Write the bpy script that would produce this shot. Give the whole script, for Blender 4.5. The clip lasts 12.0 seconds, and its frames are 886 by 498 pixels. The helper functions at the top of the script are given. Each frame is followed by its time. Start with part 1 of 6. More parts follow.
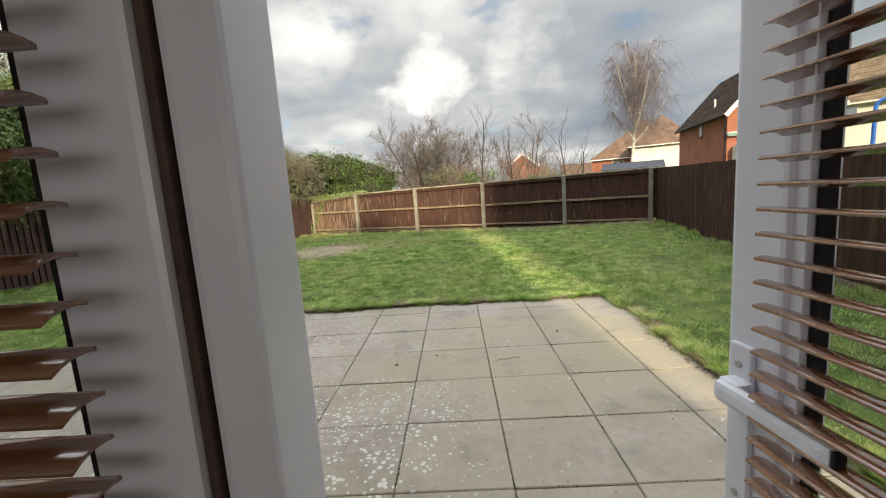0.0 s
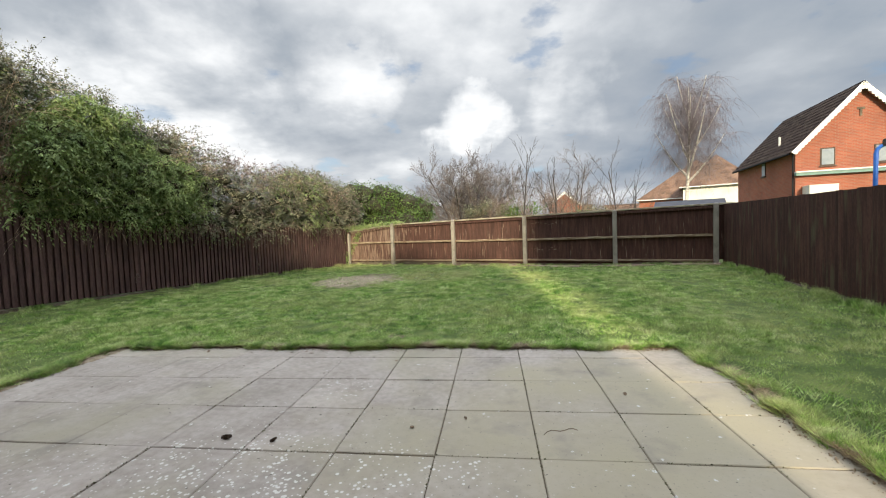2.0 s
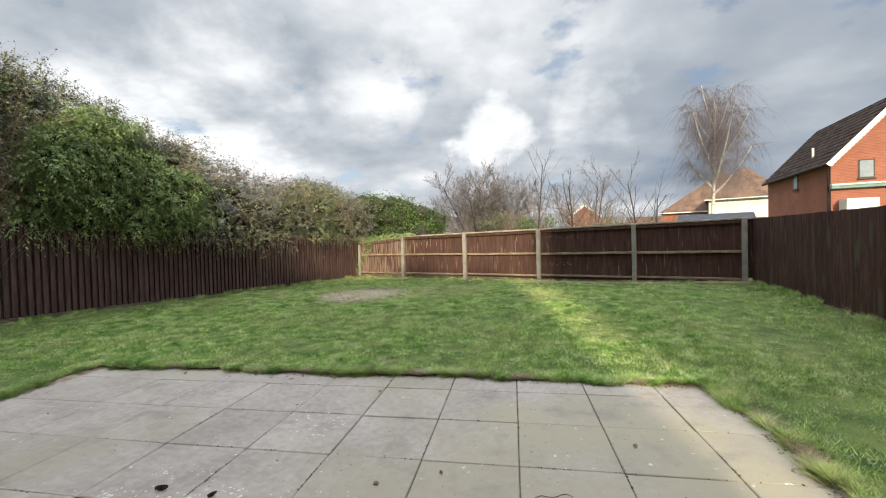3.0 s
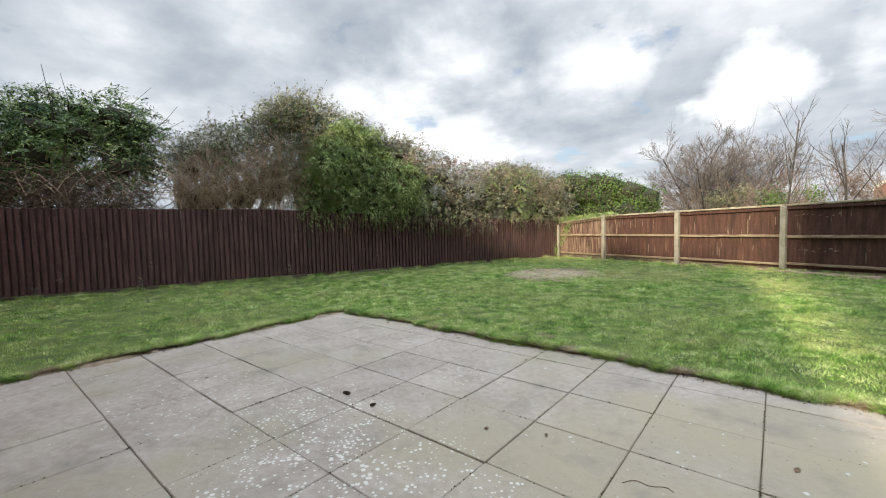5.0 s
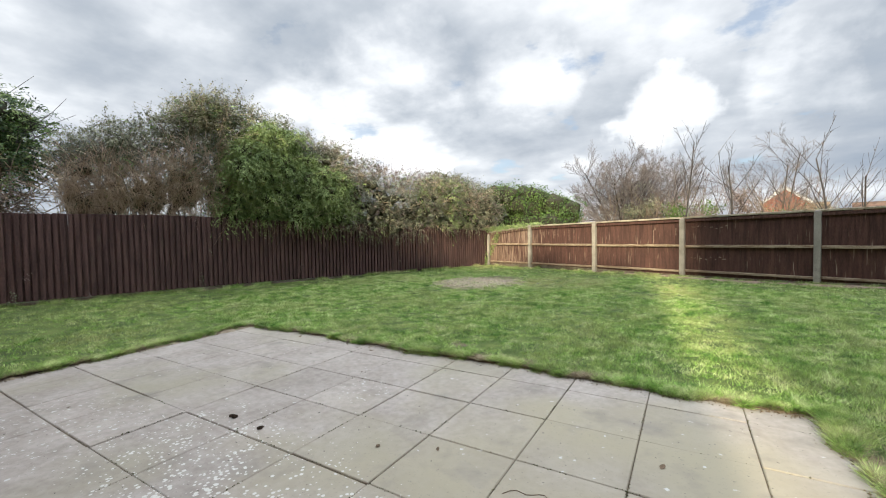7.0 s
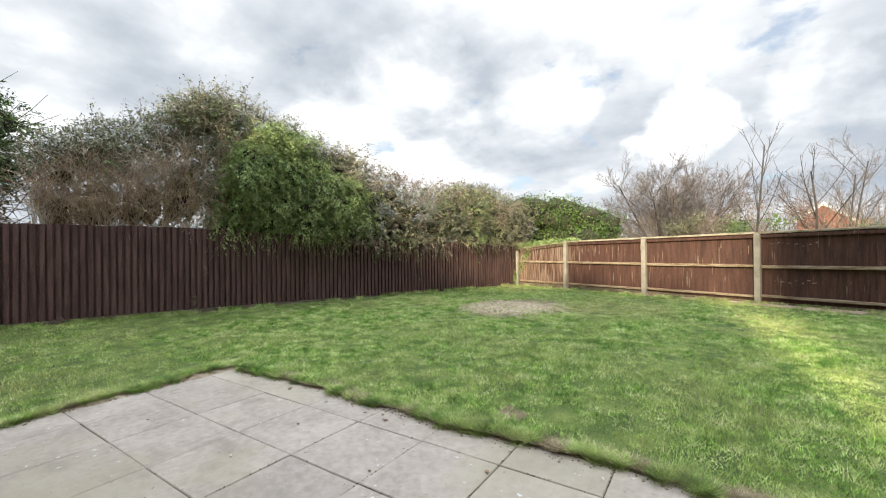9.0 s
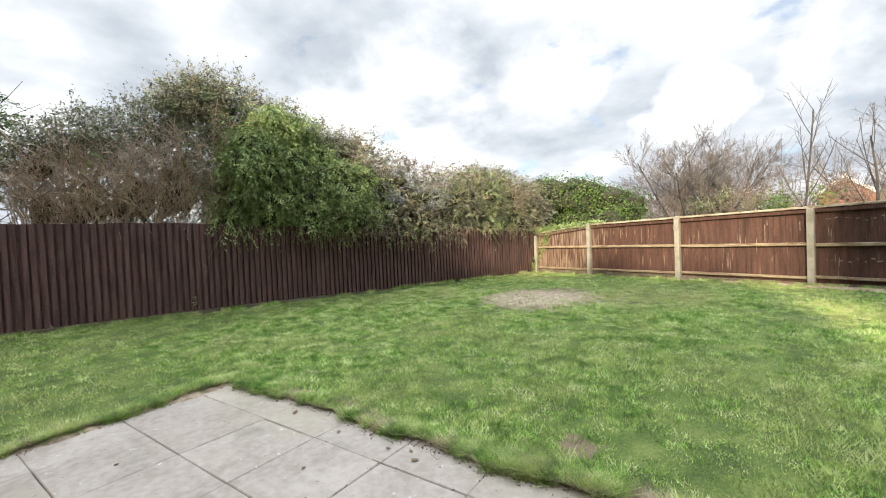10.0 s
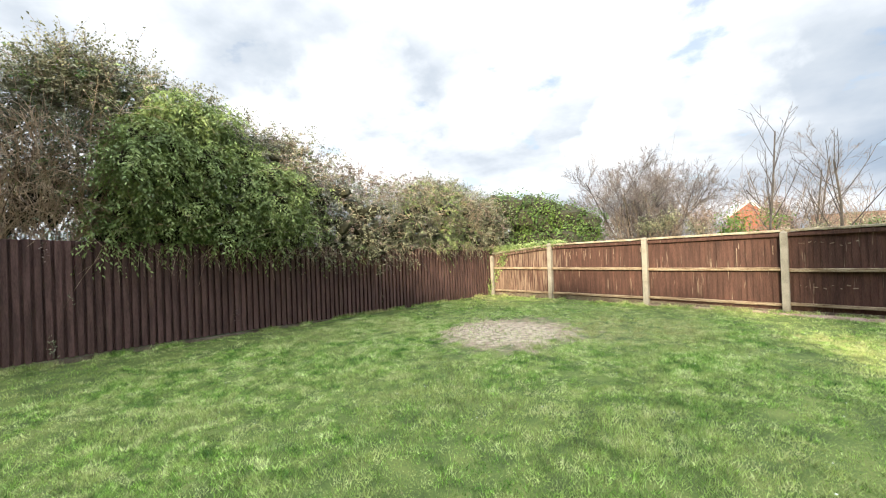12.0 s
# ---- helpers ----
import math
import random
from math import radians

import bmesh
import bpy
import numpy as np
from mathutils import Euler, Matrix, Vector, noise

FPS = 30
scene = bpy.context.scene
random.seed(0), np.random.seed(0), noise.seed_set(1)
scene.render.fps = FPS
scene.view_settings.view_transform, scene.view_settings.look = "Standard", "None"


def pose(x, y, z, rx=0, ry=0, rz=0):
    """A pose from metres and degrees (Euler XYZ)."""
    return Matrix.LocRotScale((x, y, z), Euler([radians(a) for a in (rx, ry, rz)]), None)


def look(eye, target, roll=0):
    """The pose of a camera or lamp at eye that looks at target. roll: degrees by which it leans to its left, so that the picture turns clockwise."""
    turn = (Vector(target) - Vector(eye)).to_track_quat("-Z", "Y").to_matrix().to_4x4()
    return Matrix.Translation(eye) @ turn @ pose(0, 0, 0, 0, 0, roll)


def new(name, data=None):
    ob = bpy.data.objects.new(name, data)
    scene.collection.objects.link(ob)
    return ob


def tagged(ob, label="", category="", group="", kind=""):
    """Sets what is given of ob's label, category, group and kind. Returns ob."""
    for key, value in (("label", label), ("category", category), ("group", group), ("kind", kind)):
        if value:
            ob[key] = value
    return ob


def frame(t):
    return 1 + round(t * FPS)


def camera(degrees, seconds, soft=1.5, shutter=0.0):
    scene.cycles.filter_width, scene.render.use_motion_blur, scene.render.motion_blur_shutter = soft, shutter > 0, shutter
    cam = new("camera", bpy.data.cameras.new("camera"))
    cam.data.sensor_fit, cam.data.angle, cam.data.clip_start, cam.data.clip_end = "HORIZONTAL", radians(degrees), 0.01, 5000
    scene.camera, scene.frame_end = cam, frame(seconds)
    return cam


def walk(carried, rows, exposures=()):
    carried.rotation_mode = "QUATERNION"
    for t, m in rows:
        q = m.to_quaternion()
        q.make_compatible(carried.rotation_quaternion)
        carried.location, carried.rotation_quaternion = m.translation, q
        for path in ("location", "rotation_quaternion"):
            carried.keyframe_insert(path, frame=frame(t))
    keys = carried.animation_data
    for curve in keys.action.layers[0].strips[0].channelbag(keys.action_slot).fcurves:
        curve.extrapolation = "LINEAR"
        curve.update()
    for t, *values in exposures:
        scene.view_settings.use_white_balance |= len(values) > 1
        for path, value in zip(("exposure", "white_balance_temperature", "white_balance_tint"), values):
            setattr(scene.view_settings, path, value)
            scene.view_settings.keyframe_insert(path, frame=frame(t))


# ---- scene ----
cam = camera(95.3, 12.0, soft=1.1)

PATH = [
    (0, (0.393, -2.998, 1.48), (0.324, -1.019, 1.198), -3.9),
    (0.5, (0.365, -2.822, 1.433), (0.347, -0.832, 1.23), -3.2),
    (1, (0.359, -2.554, 1.346), (0.252, -0.558, 1.264), -3.1),
    (1.5, (0.366, -2.383, 1.361), (0.167, -0.394, 1.288), -2.7),
    (2, (0.379, -2.25, 1.316), (0.131, -0.268, 1.224), -2.1),
    (2.5, (0.461, -2.024, 1.335), (0.195, -0.044, 1.259), -1.7),
    (3, (0.594, -1.816, 1.365), (0.255, 0.155, 1.33), -1.5),
    (3.5, (0.749, -1.695, 1.363), (0.122, 0.204, 1.35), -1.8),
    (3.7, (0.832, -1.665, 1.358), (0.06, 0.18, 1.34), -1.8),
    (5.3, (1.344, -1.818, 1.322), (0.055, -0.293, 1.21), -1.3),
    (5.5, (1.414, -1.809, 1.324), (0.15, -0.263, 1.209), -1.4),
    (6, (1.537, -1.787, 1.324), (0.362, -0.172, 1.213), -1.8),
    (6.5, (1.575, -1.718, 1.321), (0.477, -0.05, 1.216), -1.6),
    (7, (1.459, -1.569, 1.323), (0.428, 0.143, 1.255), -1.0),
    (7.2, (1.362, -1.471, 1.33), (0.349, 0.253, 1.285), -0.8),
    (8.8, (0.625, -0.549, 1.337), (-0.491, 1.111, 1.373), -0.4),
    (9, (0.496, -0.455, 1.338), (-0.606, 1.214, 1.349), -0.6),
    (9.5, (0.226, -0.232, 1.352), (-0.867, 1.442, 1.304), -1.3),
    (10, (-0.077, 0.071, 1.357), (-1.214, 1.715, 1.308), -2.5),
    (10.5, (-0.371, 0.277, 1.356), (-1.471, 1.947, 1.295), -1.6),
    (11, (-0.673, 0.487, 1.391), (-1.694, 2.206, 1.331), -1.5),
    (11.5, (-0.928, 0.79, 1.393), (-1.918, 2.527, 1.389), -2.4),
    (12, (-1.02, 1.093, 1.5), (-1.907, 2.886, 1.516), -2.1),
]
EXPOSURES = [(0.0, 0.95, 6800, 10), (1.0, 0.9, 6500, 10), (3.5, 0.98, 6300, 10), (5.5, 1.1, 6250, 10), (7.0, 1.15, 6250, 10), (9.0, 1.34, 6400, 10), (10.5, 1.54, 6400, 10), (12.0, 1.67, 6400, 10)]
walk(cam, [(t, look(eye, target, roll)) for t, eye, target, roll in PATH], EXPOSURES)

# ---- sky and sun ----
SUN_EL = radians(22)
world = bpy.data.worlds.new("sky")
scene.world = world
world.use_nodes = True


def sky_nodes(nt):
    N, L = nt.nodes, nt.links
    bg = N["Background"]
    sky = N.new("ShaderNodeTexSky")
    sky.sky_type, sky.sun_disc = "NISHITA", False
    sky.sun_elevation, sky.sun_rotation = SUN_EL, radians(180 - 6.2)
    co = N.new("ShaderNodeTexCoord")
    sep = N.new("ShaderNodeSeparateXYZ")
    L.new(co.outputs["Generated"], sep.inputs[0])

    def m(op, a, b=None, clamp=False):
        n = N.new("ShaderNodeMath")
        n.operation, n.use_clamp = op, clamp
        for i, v in enumerate((a, b)):
            if v is None:
                continue
            if isinstance(v, (int, float)):
                n.inputs[i].default_value = v
            else:
                L.new(v, n.inputs[i])
        return n.outputs[0]

    # cloud sheet: the direction spread over a flat layer
    z = m("ADD", m("MAXIMUM", sep.outputs[2], 0.0), 0.22)
    comb = N.new("ShaderNodeCombineXYZ")
    L.new(m("DIVIDE", sep.outputs[0], z), comb.inputs[0])
    L.new(m("DIVIDE", sep.outputs[1], z), comb.inputs[1])

    def tex(scale, detail, rough, off):
        mp = N.new("ShaderNodeVectorMath")
        mp.operation = "ADD"
        L.new(comb.outputs[0], mp.inputs[0])
        mp.inputs[1].default_value = off
        n = N.new("ShaderNodeTexNoise")
        n.inputs["Scale"].default_value, n.inputs["Detail"].default_value = scale, detail
        n.inputs["Roughness"].default_value = rough
        n.inputs["Distortion"].default_value = 0.0
        L.new(mp.outputs[0], n.inputs["Vector"])
        return n.outputs[0]

    def ramp(v, stops):
        r = N.new("ShaderNodeValToRGB")
        L.new(v, r.inputs[0])
        e = r.color_ramp.elements
        while len(e) < len(stops):
            e.new(0.5)
        for q, (p, c) in zip(e, stops):
            q.position, q.color = p, (*c, 1)
        return r.outputs[0]

    def lobe(az, el, wide):
        d = N.new("ShaderNodeVectorMath")
        d.operation = "DOT_PRODUCT"
        L.new(warped, d.inputs[0])
        d.inputs[1].default_value = (math.sin(radians(az)) * math.cos(radians(el)), math.cos(radians(az)) * math.cos(radians(el)), math.sin(radians(el)))
        c = math.cos(radians(wide))
        return m("DIVIDE", m("SUBTRACT", d.outputs["Value"], c), 1 - c, True)

    wn = N.new("ShaderNodeTexNoise")
    wn.inputs["Scale"].default_value, wn.inputs["Detail"].default_value, wn.inputs["Roughness"].default_value = 7.0, 6, 0.55
    L.new(co.outputs["Generated"], wn.inputs["Vector"])
    ws = N.new("ShaderNodeVectorMath")
    ws.operation = "MULTIPLY_ADD"
    L.new(wn.outputs["Color"], ws.inputs[0])
    ws.inputs[1].default_value, ws.inputs[2].default_value = (0.30, 0.30, 0.13), (-0.15, -0.15, -0.065)
    wa = N.new("ShaderNodeVectorMath")
    L.new(co.outputs["Generated"], wa.inputs[0])
    L.new(ws.outputs[0], wa.inputs[1])
    wz = N.new("ShaderNodeVectorMath")
    wz.operation = "NORMALIZE"
    L.new(wa.outputs[0], wz.inputs[0])
    warped = wz.outputs[0]
    big = tex(0.55, 3, 0.5, (3.1, 1.7, 0))
    mid = tex(1.5, 6, 0.52, (7.3, 2.2, 4.0))
    fine = tex(3.2, 7, 0.55, (1.3, 5.2, 9.0))
    body = m("ADD", m("ADD", m("MULTIPLY", big, 0.42), m("MULTIPLY", fine, 0.16)), m("MULTIPLY", mid, 0.42))
    # sunlit heads of the clouds ahead
    for az, el, wide, amount in CLOUD_HEADS:
        body = m("ADD", body, m("MULTIPLY", m("MULTIPLY", lobe(az, el, wide), m("ADD", mid, m("MULTIPLY", fine, 0.6))), amount))
    cloud = ramp(body, CLOUD_RAMP)
    blue = m("MULTIPLY", ramp(m("ADD", fine, m("MULTIPLY", big, -0.35)), [(0.14, (1, 1, 1)), (0.22, (0, 0, 0))]), 1.0)
    mix = N.new("ShaderNodeMix")
    mix.data_type = "RGBA"
    scaled = N.new("ShaderNodeVectorMath")
    scaled.operation = "SCALE"
    L.new(sky.outputs[0], scaled.inputs[0])
    scaled.inputs["Scale"].default_value = 0.11
    cover = m("SUBTRACT", 1.0, m("MULTIPLY", blue, 0.5))
    L.new(cover, mix.inputs["Factor"])
    L.new(scaled.outputs[0], mix.inputs[6])
    L.new(cloud, mix.inputs[7])
    L.new(mix.outputs[2], bg.inputs[0])
    # a clouded sky is far brighter overhead than near the horizon
    over = N.new("ShaderNodeMapRange")
    over.interpolation_type = "SMOOTHSTEP"
    over.inputs["From Min"].default_value, over.inputs["From Max"].default_value = 0.50, 0.95
    over.inputs["To Min"].default_value, over.inputs["To Max"].default_value = SKY_LOW, SKY_HIGH
    L.new(sep.outputs[2], over.inputs["Value"])
    L.new(over.outputs[0], bg.inputs[1])


SKY_LOW, SKY_HIGH = 0.56, 2.9
# azimuth to the right of ahead, elevation, half width (degrees), amount
CLOUD_HEADS = [(-3, 14, 5.5, 0.22), (10, 16, 6, 0.10), (-38, 17.5, 12, 0.20), (-50, 13, 8, 0.15), (-19, 20, 7, 0.11), (-60, 22, 25, 0.07), (6, 28, 16, 0.03), (-28, 30, 24, 0.05), (30, 20, 22, -0.11)]
CLOUD_RAMP = [(0.36, (0.27, 0.325, 0.395)), (0.46, (0.43, 0.465, 0.505)), (0.53, (0.60, 0.625, 0.65)), (0.60, (0.86, 0.87, 0.87)), (0.68, (1.12, 1.11, 1.09))]
sky_nodes(world.node_tree)

sun = new("sun", bpy.data.lights.new("sun", "SUN"))
sun.data.energy, sun.data.angle, sun.data.color = 3.6, radians(3.4), (1.0, 0.85, 0.59)
sun.matrix_world = look((0.108 * 30, -30, 30 * math.tan(SUN_EL)), (0, 0, 0))


# ---- materials ----
def material(name, colours, scale=6.0, rough=0.8, bump=0.15, fine=60.0, stretch=(1, 1, 1), metal=0.0, vary=0.0, island=0.0, spec=0.3, bump_scale=1.0):
    """Two noises, coarse and fine, run through a colour ramp; vary and island shift the brightness from piece to piece."""
    m = bpy.data.materials.new(name)
    m.use_nodes = True
    N, L = m.node_tree.nodes, m.node_tree.links
    b = N["Principled BSDF"]
    geo = N.new("ShaderNodeNewGeometry")
    mp = N.new("ShaderNodeMapping")
    mp.inputs["Scale"].default_value = stretch
    L.new(geo.outputs["Position"], mp.inputs[0])
    n1, n2 = N.new("ShaderNodeTexNoise"), N.new("ShaderNodeTexNoise")
    for n, s, d in ((n1, scale, 5), (n2, fine, 4)):
        n.inputs["Scale"].default_value, n.inputs["Detail"].default_value = s, d
        L.new(mp.outputs[0], n.inputs["Vector"])
    mixn = N.new("ShaderNodeMath")
    mixn.operation = "MULTIPLY_ADD"
    L.new(n2.outputs[0], mixn.inputs[0])
    mixn.inputs[1].default_value = 0.45
    half = N.new("ShaderNodeMath")
    half.operation = "MULTIPLY"
    L.new(n1.outputs[0], half.inputs[0])
    half.inputs[1].default_value = 0.55
    L.new(half.outputs[0], mixn.inputs[2])
    r = N.new("ShaderNodeValToRGB")
    e = r.color_ramp.elements
    while len(e) < len(colours):
        e.new(0.5)
    for i, (q, c) in enumerate(zip(e, colours)):
        q.position = 0.395 + 0.21 * i / max(1, len(colours) - 1)
        q.color = (*c, 1)
    L.new(mixn.outputs[0], r.inputs[0])
    out = r.outputs[0]
    if vary or island:
        rnd = N.new("ShaderNodeObjectInfo").outputs["Random"] if vary else geo.outputs["Random Per Island"]
        hsv = N.new("ShaderNodeHueSaturation")
        mr = N.new("ShaderNodeMapRange")
        k = vary or island
        mr.inputs["To Min"].default_value, mr.inputs["To Max"].default_value = 1 - k, 1 + k
        L.new(rnd, mr.inputs["Value"])
        L.new(mr.outputs[0], hsv.inputs["Value"])
        L.new(out, hsv.inputs["Color"])
        out = hsv.outputs[0]
    L.new(out, b.inputs["Base Color"])
    b.inputs["Roughness"].default_value, b.inputs["Metallic"].default_value = rough, metal
    b.inputs["Specular IOR Level"].default_value = spec
    if bump:
        bp = N.new("ShaderNodeBump")
        bp.inputs["Strength"].default_value, bp.inputs["Distance"].default_value = bump, 0.01 * bump_scale
        L.new(mixn.outputs[0], bp.inputs["Height"])
        L.new(bp.outputs[0], b.inputs["Normal"])
    return m


def mask_over(mat, colour, kind, scale, lo, hi, centre=None, reach=1.0, seed=0.0, detail=5.0, stretch=(1, 1, 1)):
    """Lays a second colour over a material where a noise passes a threshold, within reach of a centre."""
    N, L = mat.node_tree.nodes, mat.node_tree.links
    b = N["Principled BSDF"]
    old = b.inputs["Base Color"].links[0].from_socket
    geo = N.new("ShaderNodeNewGeometry")
    mp = N.new("ShaderNodeMapping")
    mp.inputs["Location"].default_value = (seed, seed * 1.7, seed * 0.3)
    mp.inputs["Scale"].default_value = stretch
    L.new(geo.outputs["Position"], mp.inputs[0])
    if kind == "spots":
        n = N.new("ShaderNodeTexVoronoi")
        n.inputs["Scale"].default_value = scale
        L.new(mp.outputs[0], n.inputs["Vector"])
        raw = n.outputs["Distance"]
        inv = N.new("ShaderNodeMath")
        inv.operation = "SUBTRACT"
        inv.inputs[0].default_value = 1.0
        L.new(raw, inv.inputs[1])
        n2 = N.new("ShaderNodeTexNoise")
        n2.inputs["Scale"].default_value, n2.inputs["Detail"].default_value = scale * 0.22, 6
        L.new(mp.outputs[0], n2.inputs["Vector"])
        add = N.new("ShaderNodeMath")
        add.operation = "MULTIPLY_ADD"
        L.new(n2.outputs[0], add.inputs[0])
        add.inputs[1].default_value = 1.0
        L.new(inv.outputs[0], add.inputs[2])
        val = add.outputs[0]
    else:
        n = N.new("ShaderNodeTexNoise")
        n.inputs["Scale"].default_value, n.inputs["Detail"].default_value = scale, detail
        L.new(mp.outputs[0], n.inputs["Vector"])
        val = n.outputs[0]
    if centre is not None:
        d = N.new("ShaderNodeVectorMath")
        d.operation = "DISTANCE"
        L.new(geo.outputs["Position"], d.inputs[0])
        d.inputs[1].default_value = centre
        fall = N.new("ShaderNodeMapRange")
        fall.inputs["From Min"].default_value, fall.inputs["From Max"].default_value = reach * 0.35, reach
        fall.inputs["To Min"].default_value, fall.inputs["To Max"].default_value = 0.0, -0.5
        L.new(d.outputs["Value"], fall.inputs["Value"])
        ad = N.new("ShaderNodeMath")
        L.new(val, ad.inputs[0])
        L.new(fall.outputs[0], ad.inputs[1])
        val = ad.outputs[0]
    mr = N.new("ShaderNodeMapRange")
    mr.inputs["From Min"].default_value, mr.inputs["From Max"].default_value = lo, hi
    L.new(val, mr.inputs["Value"])
    mx = N.new("ShaderNodeMix")
    mx.data_type = "RGBA"
    L.new(mr.outputs[0], mx.inputs["Factor"])
    L.new(old, mx.inputs[6])
    mx.inputs[7].default_value = (*colour, 1)
    L.new(mx.outputs[2], b.inputs["Base Color"])
    return mat


def leafy(name, colours, scale=1.2, island=0.35, rough=0.55, passing=0.35, fine=9.0):
    """Foliage: colour by place and from leaf to leaf, with some light through the leaf."""
    m = material(name, colours, scale=scale, fine=fine, rough=rough, bump=0.0, island=island, spec=0.35)
    N, L = m.node_tree.nodes, m.node_tree.links
    b = N["Principled BSDF"]
    t = N.new("ShaderNodeBsdfTranslucent")
    L.new(b.inputs["Base Color"].links[0].from_socket, t.inputs[0])
    mx = N.new("ShaderNodeMixShader")
    mx.inputs[0].default_value = passing
    L.new(b.outputs[0], mx.inputs[1])
    L.new(t.outputs[0], mx.inputs[2])
    L.new(mx.outputs[0], N["Material Output"].inputs[0])
    return m


M_SLAB = material("paving_slab", [(0.24, 0.21, 0.182), (0.286, 0.253, 0.222), (0.33, 0.295, 0.26)], scale=2.2, fine=18, rough=0.9, bump=0.2, vary=0.07)
mask_over(M_SLAB, (0.26, 0.238, 0.172), "noise", 0.9, 0.48, 0.75, seed=3.0)
mask_over(M_SLAB, (0.30, 0.268, 0.19), "noise", 1.4, 0.15, 0.66, centre=(1.1, 0.3, 0), reach=2.6, seed=6.0)
mask_over(M_SLAB, (0.19, 0.172, 0.146), "noise", 3.5, 0.56, 0.80, seed=9.0, detail=9)
mask_over(M_SLAB, (0.49, 0.475, 0.43), "spots", 27.0, 1.21, 1.28, centre=(-0.35, -0.7, 0), reach=1.6)
mask_over(M_SLAB, (0.49, 0.475, 0.43), "spots", 31.0, 1.24, 1.31, centre=(-1.25, -0.3, 0), reach=1.25, seed=2.0)
mask_over(M_SLAB, (0.46, 0.445, 0.40), "noise", 28.0, 0.61, 0.65, centre=(-0.9, 1.0, 0), reach=0.62, seed=12.0, detail=6)
mask_over(M_SLAB, (0.46, 0.45, 0.41), "noise", 28.0, 0.62, 0.66, centre=(-2.5, -0.6, 0), reach=1.6, seed=15.0, detail=6)
mask_over(M_SLAB, (0.46, 0.45, 0.42), "noise", 19.0, 0.70, 0.74, seed=5.0, detail=4)
mask_over(M_SLAB, (0.09, 0.082, 0.065), "noise", 30.0, 0.69, 0.73, seed=8.0, detail=4)
mask_over(M_SLAB, (0.19, 0.17, 0.135), "noise", 60.0, 0.60, 0.85, seed=11.0, detail=3)
M_SOIL = material("soil", [(0.035, 0.028, 0.018), (0.09, 0.07, 0.045), (0.14, 0.115, 0.075)], scale=7, fine=70, rough=1.0, bump=0.5)
M_LAWN = material("turf", [(0.038, 0.058, 0.013), (0.07, 0.105, 0.022), (0.125, 0.15, 0.04)], scale=3.0, fine=55, rough=0.95, bump=0.5)
mask_over(M_LAWN, (0.23, 0.175, 0.125), "noise", 5.0, 0.2, 0.45, centre=(-3.15, 7.78, 0.08), reach=2.1, detail=7)
mask_over(M_LAWN, (0.40, 0.335, 0.25), "noise", 9.0, 0.36, 0.56, centre=(-3.1, 7.7, 0.08), reach=1.9, seed=7.0, detail=9)
mask_over(M_LAWN, (0.10, 0.085, 0.05), "noise", 13.0, 0.50, 0.66, centre=(-3.1, 7.7, 0.08), reach=1.9, seed=13.0, detail=8)
mask_over(M_LAWN, (0.15, 0.11, 0.075), "noise", 12.0, 0.25, 0.5, centre=(-0.86, 2.57, 0.04), reach=0.26, detail=6)
M_GRASS = leafy("grass_blades", [(0.075, 0.18, 0.032), (0.28, 0.45, 0.095), (0.62, 0.69, 0.34)], scale=4.5, fine=14.0, island=0.65, rough=0.6, passing=0.4)
mask_over(M_GRASS, (0.49, 0.45, 0.23), "noise", 1.1, 0.44, 0.72, seed=4.0)
mask_over(M_GRASS, (0.07, 0.19, 0.03), "noise", 2.3, 0.54, 0.74, seed=14.0, detail=5)
mask_over(M_GRASS, (0.60, 0.48, 0.27), "noise", 6.0, 0.25, 0.58, centre=(-1.3, 8.4, 0.1), reach=1.9, detail=6)
mask_over(M_GRASS, (0.55, 0.45, 0.25), "noise", 6.0, 0.38, 0.66, centre=(1.2, 8.2, 0.1), reach=1.6, seed=3.0, detail=6)
mask_over(M_GRASS, (0.52, 0.56, 0.23), "noise", 5.0, 0.48, 0.70, seed=14.0)
mask_over(M_GRASS, (0.47, 0.42, 0.22), "noise", 3.0, 0.35, 0.75, centre=(-0.9, 8.3, 0.1), reach=2.2, seed=21.0)
mask_over(M_GRASS, (0.45, 0.42, 0.24), "noise", 3.0, 0.42, 0.75, centre=(3.4, 3.9, 0.1), reach=2.0, seed=25.0)
mask_over(M_GRASS, (0.45, 0.42, 0.24), "noise", 3.0, 0.42, 0.75, centre=(2.6, 6.6, 0.1), reach=1.6, seed=27.0)
M_STRAW = leafy("dry_grass", [(0.19, 0.145, 0.09), (0.31, 0.25, 0.155), (0.43, 0.365, 0.24)], scale=3, island=0.4, passing=0.2)
M_BOARD = material("stained_board", [(0.046, 0.0255, 0.0235), (0.08, 0.0445, 0.040), (0.116, 0.066, 0.059)], scale=3, fine=30, stretch=(6, 6, 0.6), rough=0.75, bump=0.3, vary=0.12)
mask_over(M_BOARD, (0.12, 0.10, 0.075), "noise", 7.0, 0.66, 0.8, stretch=(1, 1, 0.25), detail=8)
M_BOARD_BACK = material("stained_board_weathered", [(0.0399, 0.0181, 0.0133), (0.0646, 0.0294, 0.0218), (0.0902, 0.0437, 0.0323)], scale=3, fine=30, stretch=(6, 6, 0.6), rough=0.75, bump=0.3, vary=0.12)
mask_over(M_BOARD_BACK, (0.26, 0.20, 0.15), "noise", 5.5, 0.64, 0.74, stretch=(5, 5, 0.3), detail=9, seed=1.0)
